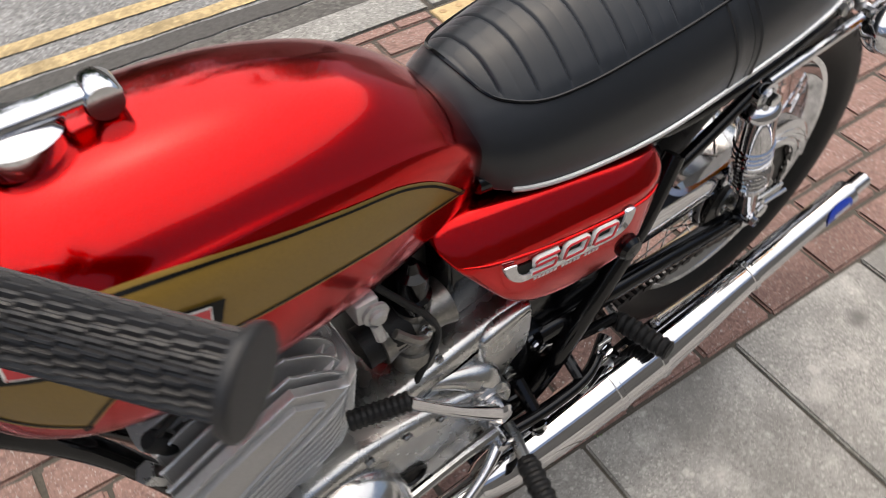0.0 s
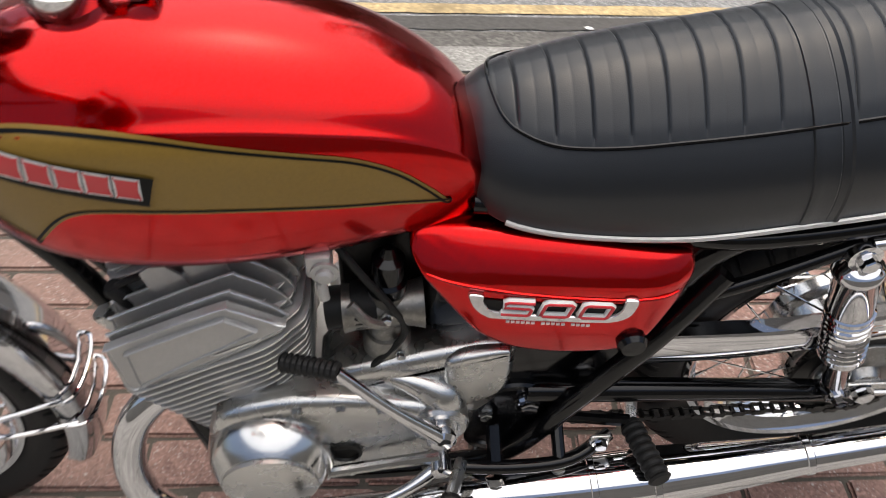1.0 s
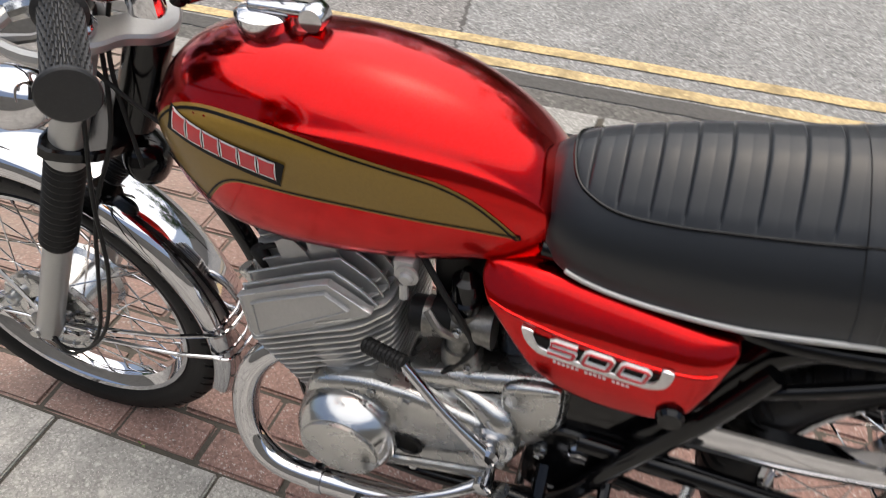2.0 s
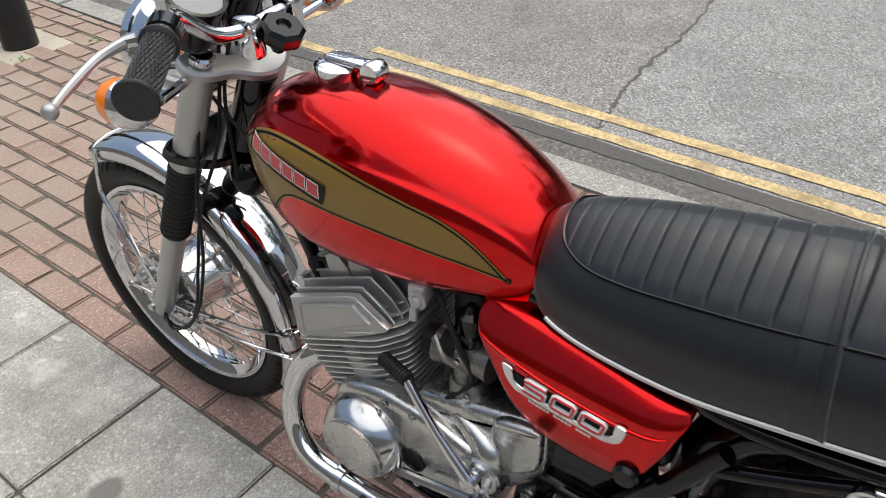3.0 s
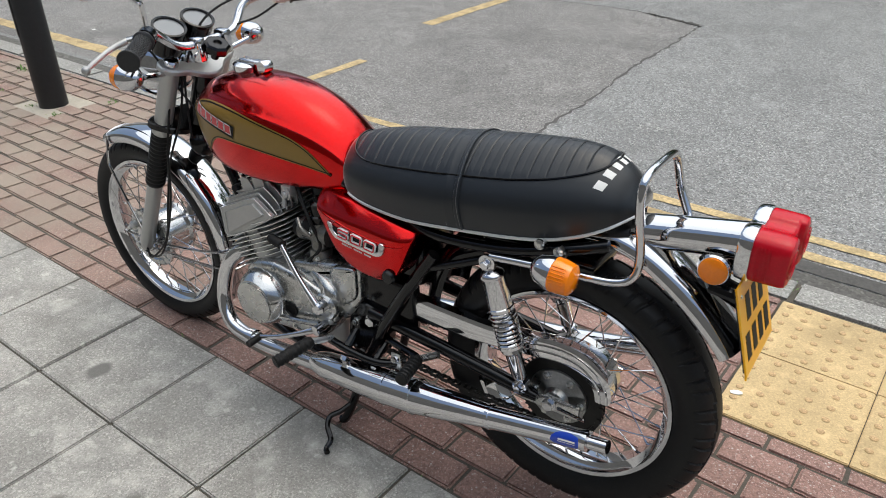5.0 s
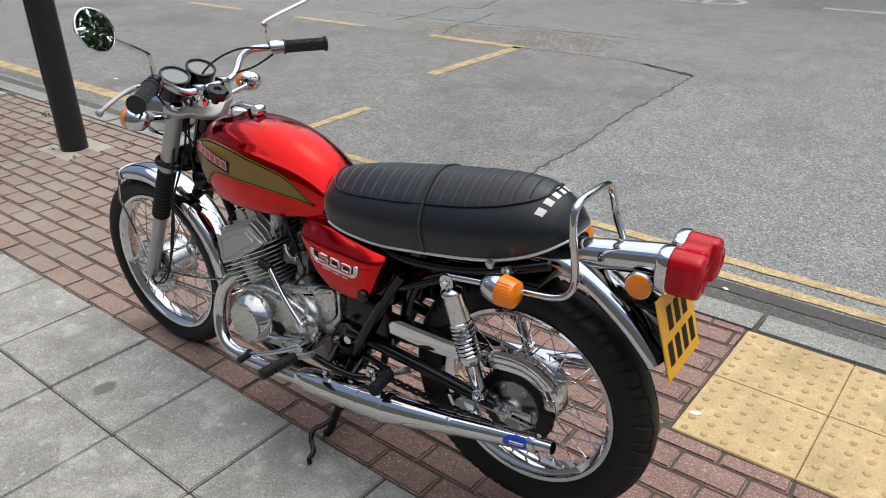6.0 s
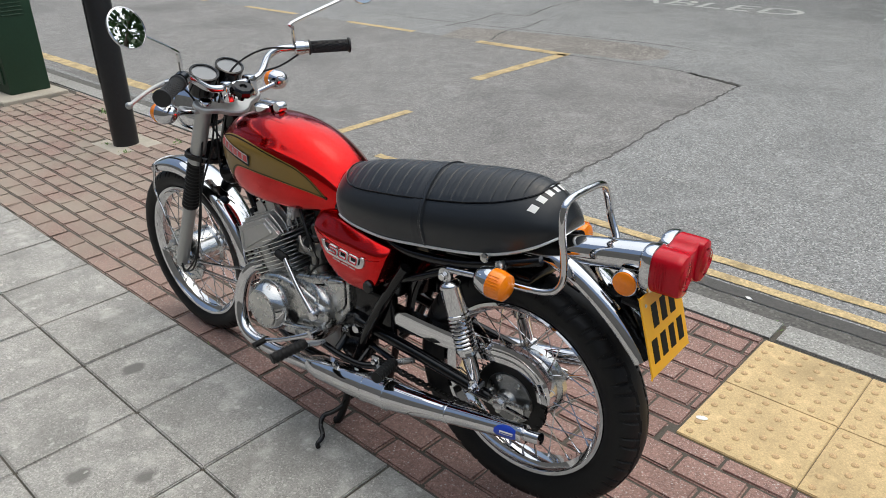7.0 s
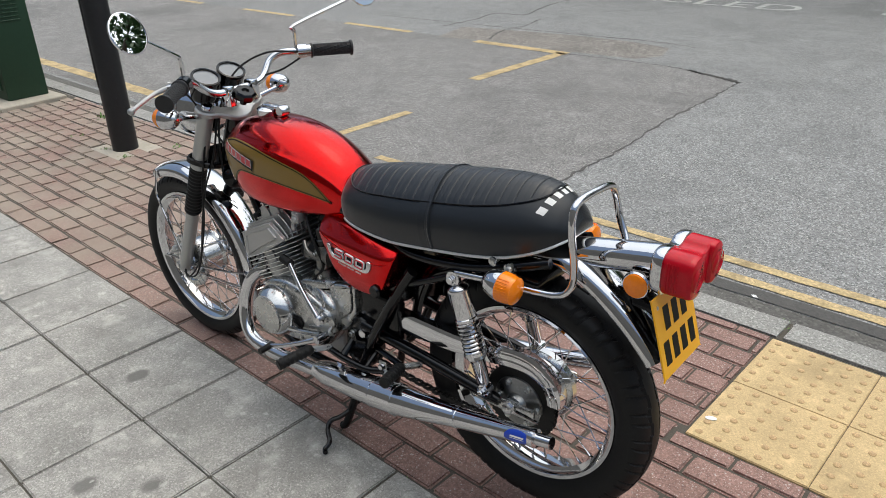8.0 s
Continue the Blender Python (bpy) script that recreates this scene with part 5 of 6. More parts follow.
# chromed chain guard: flat bar that curls round the sprocket
rings = []
cg = [(0.200, 0.486, 0.030), (0.27, 0.482, 0.029), (0.35, 0.477, 0.028), (0.50, 0.475, 0.026), (0.58, 0.480, 0.023), (0.655, 0.490, 0.023), (0.70, 0.500, 0.024), (0.745, 0.504, 0.024), (0.785, 0.497, 0.023), (0.818, 0.476, 0.021), (0.838, 0.446, 0.019), (0.843, 0.415, 0.016)]
line = spline([V(x, h, z) for x, z, h in cg], 6)
for i, p in enumerate(line):
    a, c = line[max(0, i - 1)], line[min(len(line) - 1, i + 1)]
    t = V(c.x - a.x, 0, c.z - a.z).normalized()
    nn = V(-t.z, 0, t.x)
    o = V(p.x, 0, p.z)
    h = p.y
    prof = [(-0.086, -h), (-0.088, h * 0.6), (-0.082, h), (-0.060, h), (-0.060, h - 0.003), (-0.080, h - 0.003), (-0.084, h * 0.55), (-0.083, -h)]
    rings.append([o + nn * q + V(0, y, 0) for y, q in prof])
b = bmesh.new()
loft(b, rings)
guard_ob = part("chain_guard", b, CHROME, bike, "polished chain guard curling round the sprocket", angle=40)
for lift in (0.010, -0.006):
    b = bmesh.new()
    pts = []
    for i in range(30, len(line), 3):
        p, a, c = line[i], line[max(0, i - 1)], line[min(len(line) - 1, i + 1)]
        t = V(c.x - a.x, 0, c.z - a.z).normalized()
        pts.append(V(p.x, -0.0865, p.z) + V(-t.z, 0, t.x) * lift)
    tube(b, pts, 0.0028, 8, smooth=1)
    part("guard_ridge", b, CHROME, guard_ob)

# rear shocks
for s in (-1, 1):
    y = 0.118 * s
    t0, t1 = V(0.578, y, 0.694), V(0.668, y, 0.410)
    d = t1 - t0
    n = d.normalized()
    L = d.length
    b = bmesh.new()
    lathe(b, [(0.011, 0.006), (0.013, 0.016), (0.021, 0.020), (0.0275, 0.026), (0.0285, 0.030), (0.0275, 0.034), (0.0262, 0.036), (0.0262, 0.102), (0.0285, 0.104), (0.0285, 0.110), (0.02, 0.112)], t0, n, 28)
    lathe(b, [(0.019, 0), (0.019, 0.010), (0.010, 0.012)], t0 + V(0, 0, 0), (0, s, 0), 18)
    sh = part("rear_shock", b, CHROME, bike, "chromed rear shock absorber with exposed spring")
    b = bmesh.new()
    pts = []
    turns = 7.5
    dd, u, w = frame_of(n)
    for i in range(int(turns * 16) + 1):
        a = 2 * math.pi * i / 16
        pts.append(t0 + n * (0.114 + 0.080 * i / (turns * 16)) + (u * math.cos(a) + w * math.sin(a)) * 0.0245)
    tube(b, pts, 0.0046, 8, smooth=1)
    part("spring", b, CHROME, sh)
    b = bmesh.new()
    lathe(b, [(0.012, 0.105), (0.012, 0.192), (0.029, 0.193), (0.029, 0.200), (0.024, 0.202), (0.025, 0.210), (0.021, 0.214), (0.0185, 0.218), (0.0165, 0.275), (0.011, 0.283), (0.011, L)], t0, n, 24)
    lathe(b, [(0.017, -0.012), (0.017, 0.012)], t1, (0, s, 0), 18)
    part("damper_body", b, CHROME, sh)
    bolt(sh, t0 + V(0, 0.010 * s, 0), (0, s, 0), 0.010, 0.014, CHROME)
    bolt(sh, t1 + V(0, 0.012 * s, 0), (0, s, 0), 0.009, 0.014, CHROME)

# rear mudguard: swept section along a path
def sweep_guard(bm, path, half, depth, thick=0.0022):
    rings = []
    line = spline([V(x, 0, z) for x, z in path], 8)
    for i, p in enumerate(line):
        a, c = line[max(0, i - 1)], line[min(len(line) - 1, i + 1)]
        t = (c - a).normalized()
        nn = V(-t.z, 0, t.x)
        h = half
        prof = [(-h, -depth), (-h, -depth * 0.6), (-h * 0.96, -depth * 0.2), (-h * 0.84, 0.007), (-h * 0.60, 0.015), (-h * 0.3, 0.019), (0, 0.020), (h * 0.3, 0.019), (h * 0.60, 0.015), (h * 0.84, 0.007), (h * 0.96, -depth * 0.2), (h, -depth * 0.6), (h, -depth)]
        rings.append([p + nn * q + V(0, y, 0) for y, q in prof + [(y * 0.97, q - thick) for y, q in reversed(prof)]])
    return loft(bm, rings)


b = bmesh.new()
sweep_guard(b, [(0.52, 0.700), (0.60, 0.750), (0.70, 0.781), (0.79, 0.790), (0.86, 0.775), (0.925, 0.738), (0.99, 0.686), (1.045, 0.630), (1.062, 0.608)], 0.056, 0.017)
rguard = part("rear_mudguard", b, CHROME, bike, "chromed steel rear mudguard", angle=50)
b = bmesh.new()
sweep_guard(b, [(0.38, 0.50), (0.40, 0.58), (0.44, 0.65), (0.52, 0.698)], 0.066, 0.03)
part("inner_mudguard", b, BLACK, bike, angle=50)
b = bmesh.new()
block(b, (0.55, -0.095, 0.715), (0.80, 0.095, 0.745), 0.008, 2)
part("seat_base", b, BLACK, bike)

# tail lamp on its chromed bracket
b = bmesh.new()
tube(b, [(0.84, 0, 0.795), (0.90, 0, 0.806), (0.98, 0, 0.820), (1.045, 0, 0.830)], [0.033, 0.034, 0.035, 0.037], 24, smooth=5, flat=1.0)
bracket = part("tail_bracket", b, CHROME, bike, "chromed tail lamp bracket")
b = bmesh.new()
LT = outline([(-0.083, 0.760), (-0.088, 0.80), (-0.083, 0.840), (-0.062, 0.856), (-0.030, 0.855), (-0.012, 0.845), (0.012, 0.845), (0.030, 0.855), (0.062, 0.856), (0.083, 0.840), (0.088, 0.80), (0.083, 0.760), (0.062, 0.744), (0.030, 0.745), (0.012, 0.755), (-0.012, 0.755), (-0.030, 0.745), (-0.062, 0.744)], 5)
shell(b, LT, [(0.004, 1.035), (0, 1.040), (-0.002, 1.052), (-0.002, 1.060), (0.002, 1.062)], lambda a, c, d: V(d + 0.004, a * 0.92 + 0.008, 0.830 + (c - 0.80) * 0.86))
lamp = part("tail_lamp", b, CHROME, bike, "chrome tail lamp base with large red lens")
lamp_pt = lambda a, c, d: V(d + 0.004, a * 0.92 + 0.008, 0.830 + (c - 0.80) * 0.86)
b = bmesh.new()
shell(b, LT, [(0.003, 1.058), (0.002, 1.066), (0.003, 1.108), (0.006, 1.112), (0.010, 1.1135)], lamp_pt)
lens = part("lens", b, REDLENS, lamp, "large red twin lens", angle=30)
for sy in (-1, 1):
    b = bmesh.new()
    lobe = outline([(sy * p, q) for p, q in ((0.083, 0.760), (0.087, 0.80), (0.083, 0.840), (0.062, 0.855), (0.036, 0.855), (0.024, 0.842), (0.021, 0.80), (0.024, 0.758), (0.036, 0.745), (0.062, 0.745))], 5)
    shell(b, lobe, [(0.0025, 1.104), (0.002, 1.110), (0.003, 1.116), (0.006, 1.121), (0.012, 1.1235), (0.024, 1.125)], lamp_pt)
    part("lens_lobe", b, REDLENS, lens, angle=30)
    for k in range(5):
        b = bmesh.new()
        tube(b, [lamp_pt(sy * 0.0845, 0.764 + 0.072 * j / 6, 1.070 + 0.0055 * k) + V(0, sy * 0.0018 * math.sin(math.pi * j / 6), 0) for j in range(7)], 0.0011, 5, smooth=1)
        part("lens_rib", b, REDLENS, lens)
    for k in range(4):
        b = bmesh.new()
        lathe(b, [(0.006 + 0.006 * k, 0.0), (0.0075 + 0.006 * k, 0.0013), (0.009 + 0.006 * k, 0.0)], lamp_pt(sy * 0.054, 0.80, 1.1246), (1, 0, 0), 28, closed=True)
        part("lens_rib", b, REDLENS, lens)
for sy in (-1, 1):
    b = bmesh.new()
    lathe(b, [(0.030, 0.0), (0.031, 0.010), (0.028, 0.014)], V(1.005, sy * 0.040, 0.782), (0, sy, 0), 28)
    rf = part("reflector", b, CHROME, bracket, "round amber side reflector")
    b = bmesh.new()
    lathe(b, [(0.0265, 0.012), (0.026, 0.017), (0.018, 0.020), (0.001, 0.021)], V(1.005, sy * 0.040, 0.782), (0, sy, 0), 28)
    part("lens", b, AMBER, rf)
b = bmesh.new()
tube(b, [(0.98, 0, 0.78), (1.01, 0, 0.73), (1.062, 0, 0.71)], [0.018, 0.02, 0.024], 12, smooth=4)
part("plate_bracket", b, BLACK, bracket)

# number plate: plain bars stand for the characters
PT, PB = V(1.056, 0, 0.778), V(1.104, 0, 0.606)
pu = (PT - PB).normalized()
pn = V(0, 1, 0).cross(pu) * -1
if pn.x < 0:
    pn = -pn
PM = (PT + PB) / 2


def plate_pt(a, c, d):
    return PM + V(0, a, 0) + pu * c + pn * d


b = bmesh.new()
h = (PT - PB).length / 2
shell(b, outline([(-0.086, -h), (-0.088, -h + 0.004), (-0.088, 0), (-0.088, h - 0.004), (-0.084, h), (0, h), (0.084, h), (0.088, h - 0.004), (0.088, 0), (0.088, -h + 0.004), (0.084, -h), (0, -h)], 2), [(0, -0.0015), (0, 0.0015), (0.0006, 0.002)], plate_pt)
back = bmesh.new()
shell(back, [(-0.082, -h + 0.006), (-0.082, h - 0.006), (0.082, h - 0.006), (0.082, -h + 0.006)], [(0, -0.006), (0, -0.0025)], plate_pt)
for sy in (-1, 1):
    tube(back, [plate_pt(0.05 * sy, h * 0.6, -0.006), plate_pt(0.045 * sy, h * 0.8, -0.06)], 0.012, 8, smooth=1)
plate = part("number_plate", b, YELLOW, bike, "yellow rear number plate with plain black bars")
part("plate_back", back, BLACK, plate, "black steel plate bracket")
for a0 in (-0.07, 0.07):
    bolt(plate, plate_pt(a0, h - 0.022, 0.002), pn, 0.0035, 0.002, STEEL)
for n_row, zc in ((3, 0.035), (4, -0.038)):
    for i in range(n_row):
        a0 = (i - (n_row - 1) / 2) * 0.039
        b = bmesh.new()
        shell(b, [(a0 - 0.012, zc - 0.026), (a0 + 0.012, zc - 0.026), (a0 + 0.012, zc + 0.026), (a0 - 0.012, zc + 0.026)], [(0, 0.0018), (0, 0.0028)], plate_pt)
        part("plate_bar", b, BLACK_LINE, plate)

# rear indicators
for s in (-1, 1):
    ic = V(0.742, 0.168 * s, 0.750)
    b = bmesh.new()
    lathe(b, [(0.004, -0.040), (0.016, -0.036), (0.028, -0.022), (0.034, 0.0), (0.035, 0.008), (0.032, 0.010)], ic, (1, 0, -0.08), 30)
    tube(b, [ic + V(0.0, -0.02 * s, 0.008), V(0.742, 0.10 * s, 0.760)], 0.008, 10, smooth=1)
    ind = part("indicator", b, CHROME, bike, "chrome indicator with ribbed amber lens")
    b = bmesh.new()
    lathe(b, [(0.0340, 0.006), (0.0345, 0.024), (0.031, 0.045), (0.022, 0.051), (0.001, 0.053)], ic, (1, 0, -0.08), 30)
    lens = part("lens", b, AMBER, ind)
    b = bmesh.new()
    for i in range(11):
        tube(b, [ic + V(0.010, -0.0345 * math.cos(radians(-55 + i * 11)) * -s, 0.0345 * math.sin(radians(-55 + i * 11))), ic + V(0.040, -0.0325 * math.cos(radians(-55 + i * 11)) * -s, 0.0325 * math.sin(radians(-55 + i * 11)))], 0.0009, 4, smooth=1)
    part("lens_rib", b, AMBER, lens)

# grab rail
b = bmesh.new()
tube(b, [(0.582, -0.119, 0.708), (0.66, -0.119, 0.718), (0.74, -0.118, 0.726), (0.80, -0.115, 0.729), (0.850, -0.110, 0.734), (0.878, -0.104, 0.750), (0.884, -0.095, 0.79), (0.872, -0.090, 0.87), (0.868, -0.084, 0.915), (0.868, -0.062, 0.938), (0.868, 0.015, 0.940), (0.868, 0.075, 0.932), (0.870, 0.097, 0.908), (0.884, 0.100, 0.85), (0.908, 0.090, 0.805), (0.915, 0.07, 0.785)], 0.0085, 14, smooth=6)
part("grab_rail", b, CHROME, bike, "chromed grab rail behind the seat")
for p in ((0.695, -0.108, 0.775), (0.735, -0.105, 0.768)):
    b = bmesh.new()
    lathe(b, [(0.007, 0), (0.007, 0.014), (0.011, 0.015), (0.011, 0.020), (0.006, 0.023)], p, (0, -1, 0), 18)
    part("helmet_bolt", b, STEEL, bike)

# centre stand
b = bmesh.new()
tube(b, [(0.19, -0.095, 0.26), (0.155, -0.10, 0.13), (0.115, -0.106, 0.028), (0.098, -0.108, 0.011)], 0.0125, 12, smooth=4)
tube(b, [(0.19, 0.095, 0.26), (0.155, 0.10, 0.13), (0.115, 0.106, 0.028), (0.098, 0.108, 0.011)], 0.0125, 12, smooth=4)
tube(b, [(0.148, -0.10, 0.11), (0.148, 0.10, 0.11)], 0.009, 10, smooth=1)
stand = part("centre_stand", b, BLACK, bike, "black centre stand set down on the paving")
b = bmesh.new()
tube(b, [(0.140, -0.105, 0.090), (0.122, -0.135, 0.072), (0.104, -0.160, 0.062), (0.112, -0.182, 0.045), (0.138, -0.200, 0.026), (0.140, -0.222, 0.014), (0.152, -0.232, 0.012)], 0.0075, 10, smooth=5)
part("stand_tang", b, BLACK, stand, "bent black foot lever")

# ---- ground ----
GROT = Matrix.Rotation(radians(-2.8), 4, "Z")
ROAD_Z = -0.075


def ground_slab(name, u0, u1, v0, v1, z0, z1, mat, label, category, kind="structure", bevel=0.0):
    bm = bmesh.new()
    block(bm, (u0, v0, z0), (u1, v1, z1), bevel)
    ob = part(name, bm, mat, None, basis=GROT)
    return tagged(ob, label, category, kind=kind)


b = bmesh.new()
vs = [b.verts.new((x, y, ROAD_Z)) for x, y in ((-400, -400), (400, -400), (400, 400), (-400, 400))]
b.faces.new(vs)
road = tagged(part("road", b, ASPHALT, None), "grey worn asphalt road surface", "road", kind="structure")
bed = ground_slab("pavement", -14, 10, -6, 1.25, -0.2, -0.008, JOINT, "footway of red pavers and grey concrete slabs", "pavement")
kerb = ground_slab("kerb", -14, 10, 1.255, 1.395, -0.2, -0.010, JOINT, "line of pale granite kerb stones", "kerb")
gutter = ground_slab("gutter", -40, 30, 1.40, 1.60, ROAD_Z - 0.05, ROAD_Z + 0.004, GUTTER, "dark dirty gutter strip along the kerb", "gutter")


def stripe(name, u0, v0, u1, v1, width, mat, label, seed, category="road marking"):
    """A worn painted line with ragged edges."""
    rnd = random.Random(seed)
    bm = bmesh.new()
    a, c = V(u0, v0, 0), V(u1, v1, 0)
    d = (c - a)
    n = max(4, int(d.length / 0.06))
    w = V(-d.y, d.x, 0).normalized() * width / 2
    rows = []
    for i in range(n + 1):
        p = a + d * i / n
        rows.append([p + w * (1 + rnd.uniform(-0.10, 0.10)) + V(0, 0, ROAD_Z + 0.003), p + w * (1 + rnd.uniform(-0.1, 0.1)) * -1 + V(0, 0, ROAD_Z + 0.003)])
    loft(bm, rows, cap=False, closed_rings=False)
    for e in bm.verts:
        e.co.z = ROAD_Z + 0.0045
    ob = part(name, bm, mat, None, basis=GROT)
    return tagged(ob, label, category, kind="structure")


stripe("gutter_seam", -2.6, 1.652, 12, 1.652, 0.085, TAR, "dark ragged tar strip beside the gutter", 31, "road seam")
stripe("yellow_line", -2.62, 1.745, 12, 1.745, 0.062, YLINE, "worn yellow line along the kerb", 1)
stripe("yellow_line", -1.9, 1.895, 12, 1.895, 0.062, YLINE, "worn yellow line along the kerb", 2)
stripe("yellow_line", -14, 1.84, -2.7, 1.84, 0.13, YLINE, "worn yellow line along the kerb", 3)
stripe("bay_marking", -2.50, 1.90, -2.50, 2.80, 0.085, YLINE, "yellow bay end line", 4)
stripe("bay_marking", -2.80, 3.93, -2.80, 5.36, 0.125, YLINE, "yellow bay corner line", 5)
stripe("bay_marking", -3.98, 5.36, -2.75, 5.36, 0.125, YLINE, "yellow bay corner line", 6)
for k in range(5):
    stripe("bay_marking", -6.25 - 2.35 * k, 5.38, -5.02 - 2.35 * k, 5.38, 0.10, YLINE, "yellow dashed bay line", 7 + k)
stripe("white_line", -0.9, 9.55, 0.9, 9.55, 0.10, WLINE, "white bay line", 20)
t = text_bm("DISABLED", 0.62, 0.0)
for v in t.verts:
    v.co = V(-3.72 + v.co.x * 1.40, 9.20 + v.co.y * 1.20, ROAD_Z + 0.0045)
tagged(part("road_lettering", t, WLINE, None, basis=GROT), "white capital letters painted on the road", "road marking", kind="structure")


def scuff(x, y, r, seed):
    rs = random.Random(seed)
    bm = bmesh.new()
    n = 26
    bm.faces.new([bm.verts.new((x + math.cos(k * 6.283 / n) * r * rs.uniform(0.45, 1.3), y + math.sin(k * 6.283 / n) * r * 0.8 * rs.uniform(0.45, 1.3), ROAD_Z + 0.002)) for k in range(n)])
    bmesh.ops.triangulate(bm, faces=bm.faces)
    return tagged(part("road_scuff", bm, SCUFF, None), "pale worn patch on the asphalt", "road patch", kind="structure")


for k, (x, y, r) in enumerate(((-0.105, 2.775, 0.026), (-0.125, 2.735, 0.020), (-0.07, 2.755, 0.018), (-0.025, 2.745, 0.024), (-0.13, 2.695, 0.016), (-0.085, 2.715, 0.014), (-0.257, 2.747, 0.016), (-0.30, 2.785, 0.012), (-0.20, 2.76, 0.010), (-0.035, 2.70, 0.013))):
    scuff(x, y, r, 60 + k)


def seam(pts, width, seed):
    rnd = random.Random(seed)
    bm = bmesh.new()
    line = spline([V(x, y, 0) for x, y in pts], 14)
    rows = []
    for i, p in enumerate(line):
        q = line[min(len(line) - 1, i + 1)] - line[max(0, i - 1)]
        w = V(-q.y, q.x, 0).normalized() * width * rnd.uniform(0.2, 0.8)
        j = V(rnd.uniform(-1, 1), rnd.uniform(-1, 1), 0) * 0.012
        rows.append([p + w + j + V(0, 0, ROAD_Z + 0.002), p - w + j + V(0, 0, ROAD_Z + 0.002)])
    loft(bm, rows, cap=False, closed_rings=False)
    return tagged(part("road_seam", bm, TAR, None), "dark cracked seam in the asphalt", "road seam", kind="structure")


seam([(-0.50, 1.70), (-0.555, 2.0), (-0.592, 2.40), (-0.575, 3.0), (-0.62, 3.8), (-0.60, 4.6), (-0.61, 5.20)], 0.018, 1)
seam([(-0.61, 5.20), (-1.16, 5.43), (-1.51, 5.49), (-2.01, 5.50), (-2.53, 5.48), (-2.75, 5.46)], 0.022, 2)
seam([(-1.5, 6.45), (-2.01, 6.53), (-2.92, 6.50), (-3.93, 6.46), (-6.0, 6.40)], 0.022, 3)
seam([(-0.58, 5.20), (-0.75, 5.29), (-0.95, 5.36), (-1.16, 5.44)], 0.055, 4)
seam([(-3.66, 5.72), (-3.86, 6.31), (-3.80, 6.67), (-3.94, 7.22)], 0.026, 5)
seam([(-4.69, 6.15), (-4.65, 6.82), (-4.72, 7.32), (-4.29, 7.39), (-4.44, 8.05), (-4.50, 8.65), (-4.45, 9.6)], 0.028, 6)

b = bmesh.new()
edge = [(p.x, p.y) for p in spline([V(*q, 0) for q in ((-0.50, 1.68), (-0.555, 2.0), (-0.592, 2.40), (-0.575, 3.0), (-0.62, 3.8), (-0.60, 4.6), (-0.63, 5.14))], 6)]
edge += [(p.x, p.y) for p in spline([V(*q, 0) for q in ((-0.64, 5.22), (-1.16, 5.43), (-1.51, 5.49), (-2.01, 5.50), (-2.53, 5.48), (-4.5, 5.62))], 6)]
b.faces.new([b.verts.new((x, y, ROAD_Z + 0.0012)) for x, y in edge + [(-30, 6.9), (-30, 3.1)]])
bmesh.ops.triangulate(b, faces=b.faces)
tagged(part("road_patch", b, BAY, None), "older darker asphalt of the parking bay", "road patch", kind="structure")

b = bmesh.new()
rs = random.Random(77)
band = [(-4.3, 5.55), (-3.6, 5.60), (-2.9, 5.58), (-2.2, 5.60), (-1.75, 5.62), (-1.62, 5.85), (-1.68, 6.25), (-2.2, 6.38), (-2.9, 6.40), (-3.6, 6.36), (-4.4, 6.2)]
b.faces.new([b.verts.new((x + rs.uniform(-0.05, 0.05), y + rs.uniform(-0.04, 0.04), ROAD_Z + 0.0016)) for x, y in band])
bmesh.ops.triangulate(b, faces=b.faces)
tagged(part("road_patch", b, COARSE, None), "coarse brownish patch of worn asphalt", "road patch", kind="structure")

# plain unseen walls added on both sides to darken reflections near the horizon
for nm, y0, y1, hgt, mat in (("wall_south", -5.4, -5.0, 4.0, DARKWALL), ("wall_north", 19.5, 20.0, 7.0, WALLMAT)):
    b = bmesh.new()
    block(b, (-40, y0, -0.2), (40, y1, hgt))
    tagged(part(nm, b, mat, None), "plain unseen wall added to darken low reflections", "wall", kind="structure")

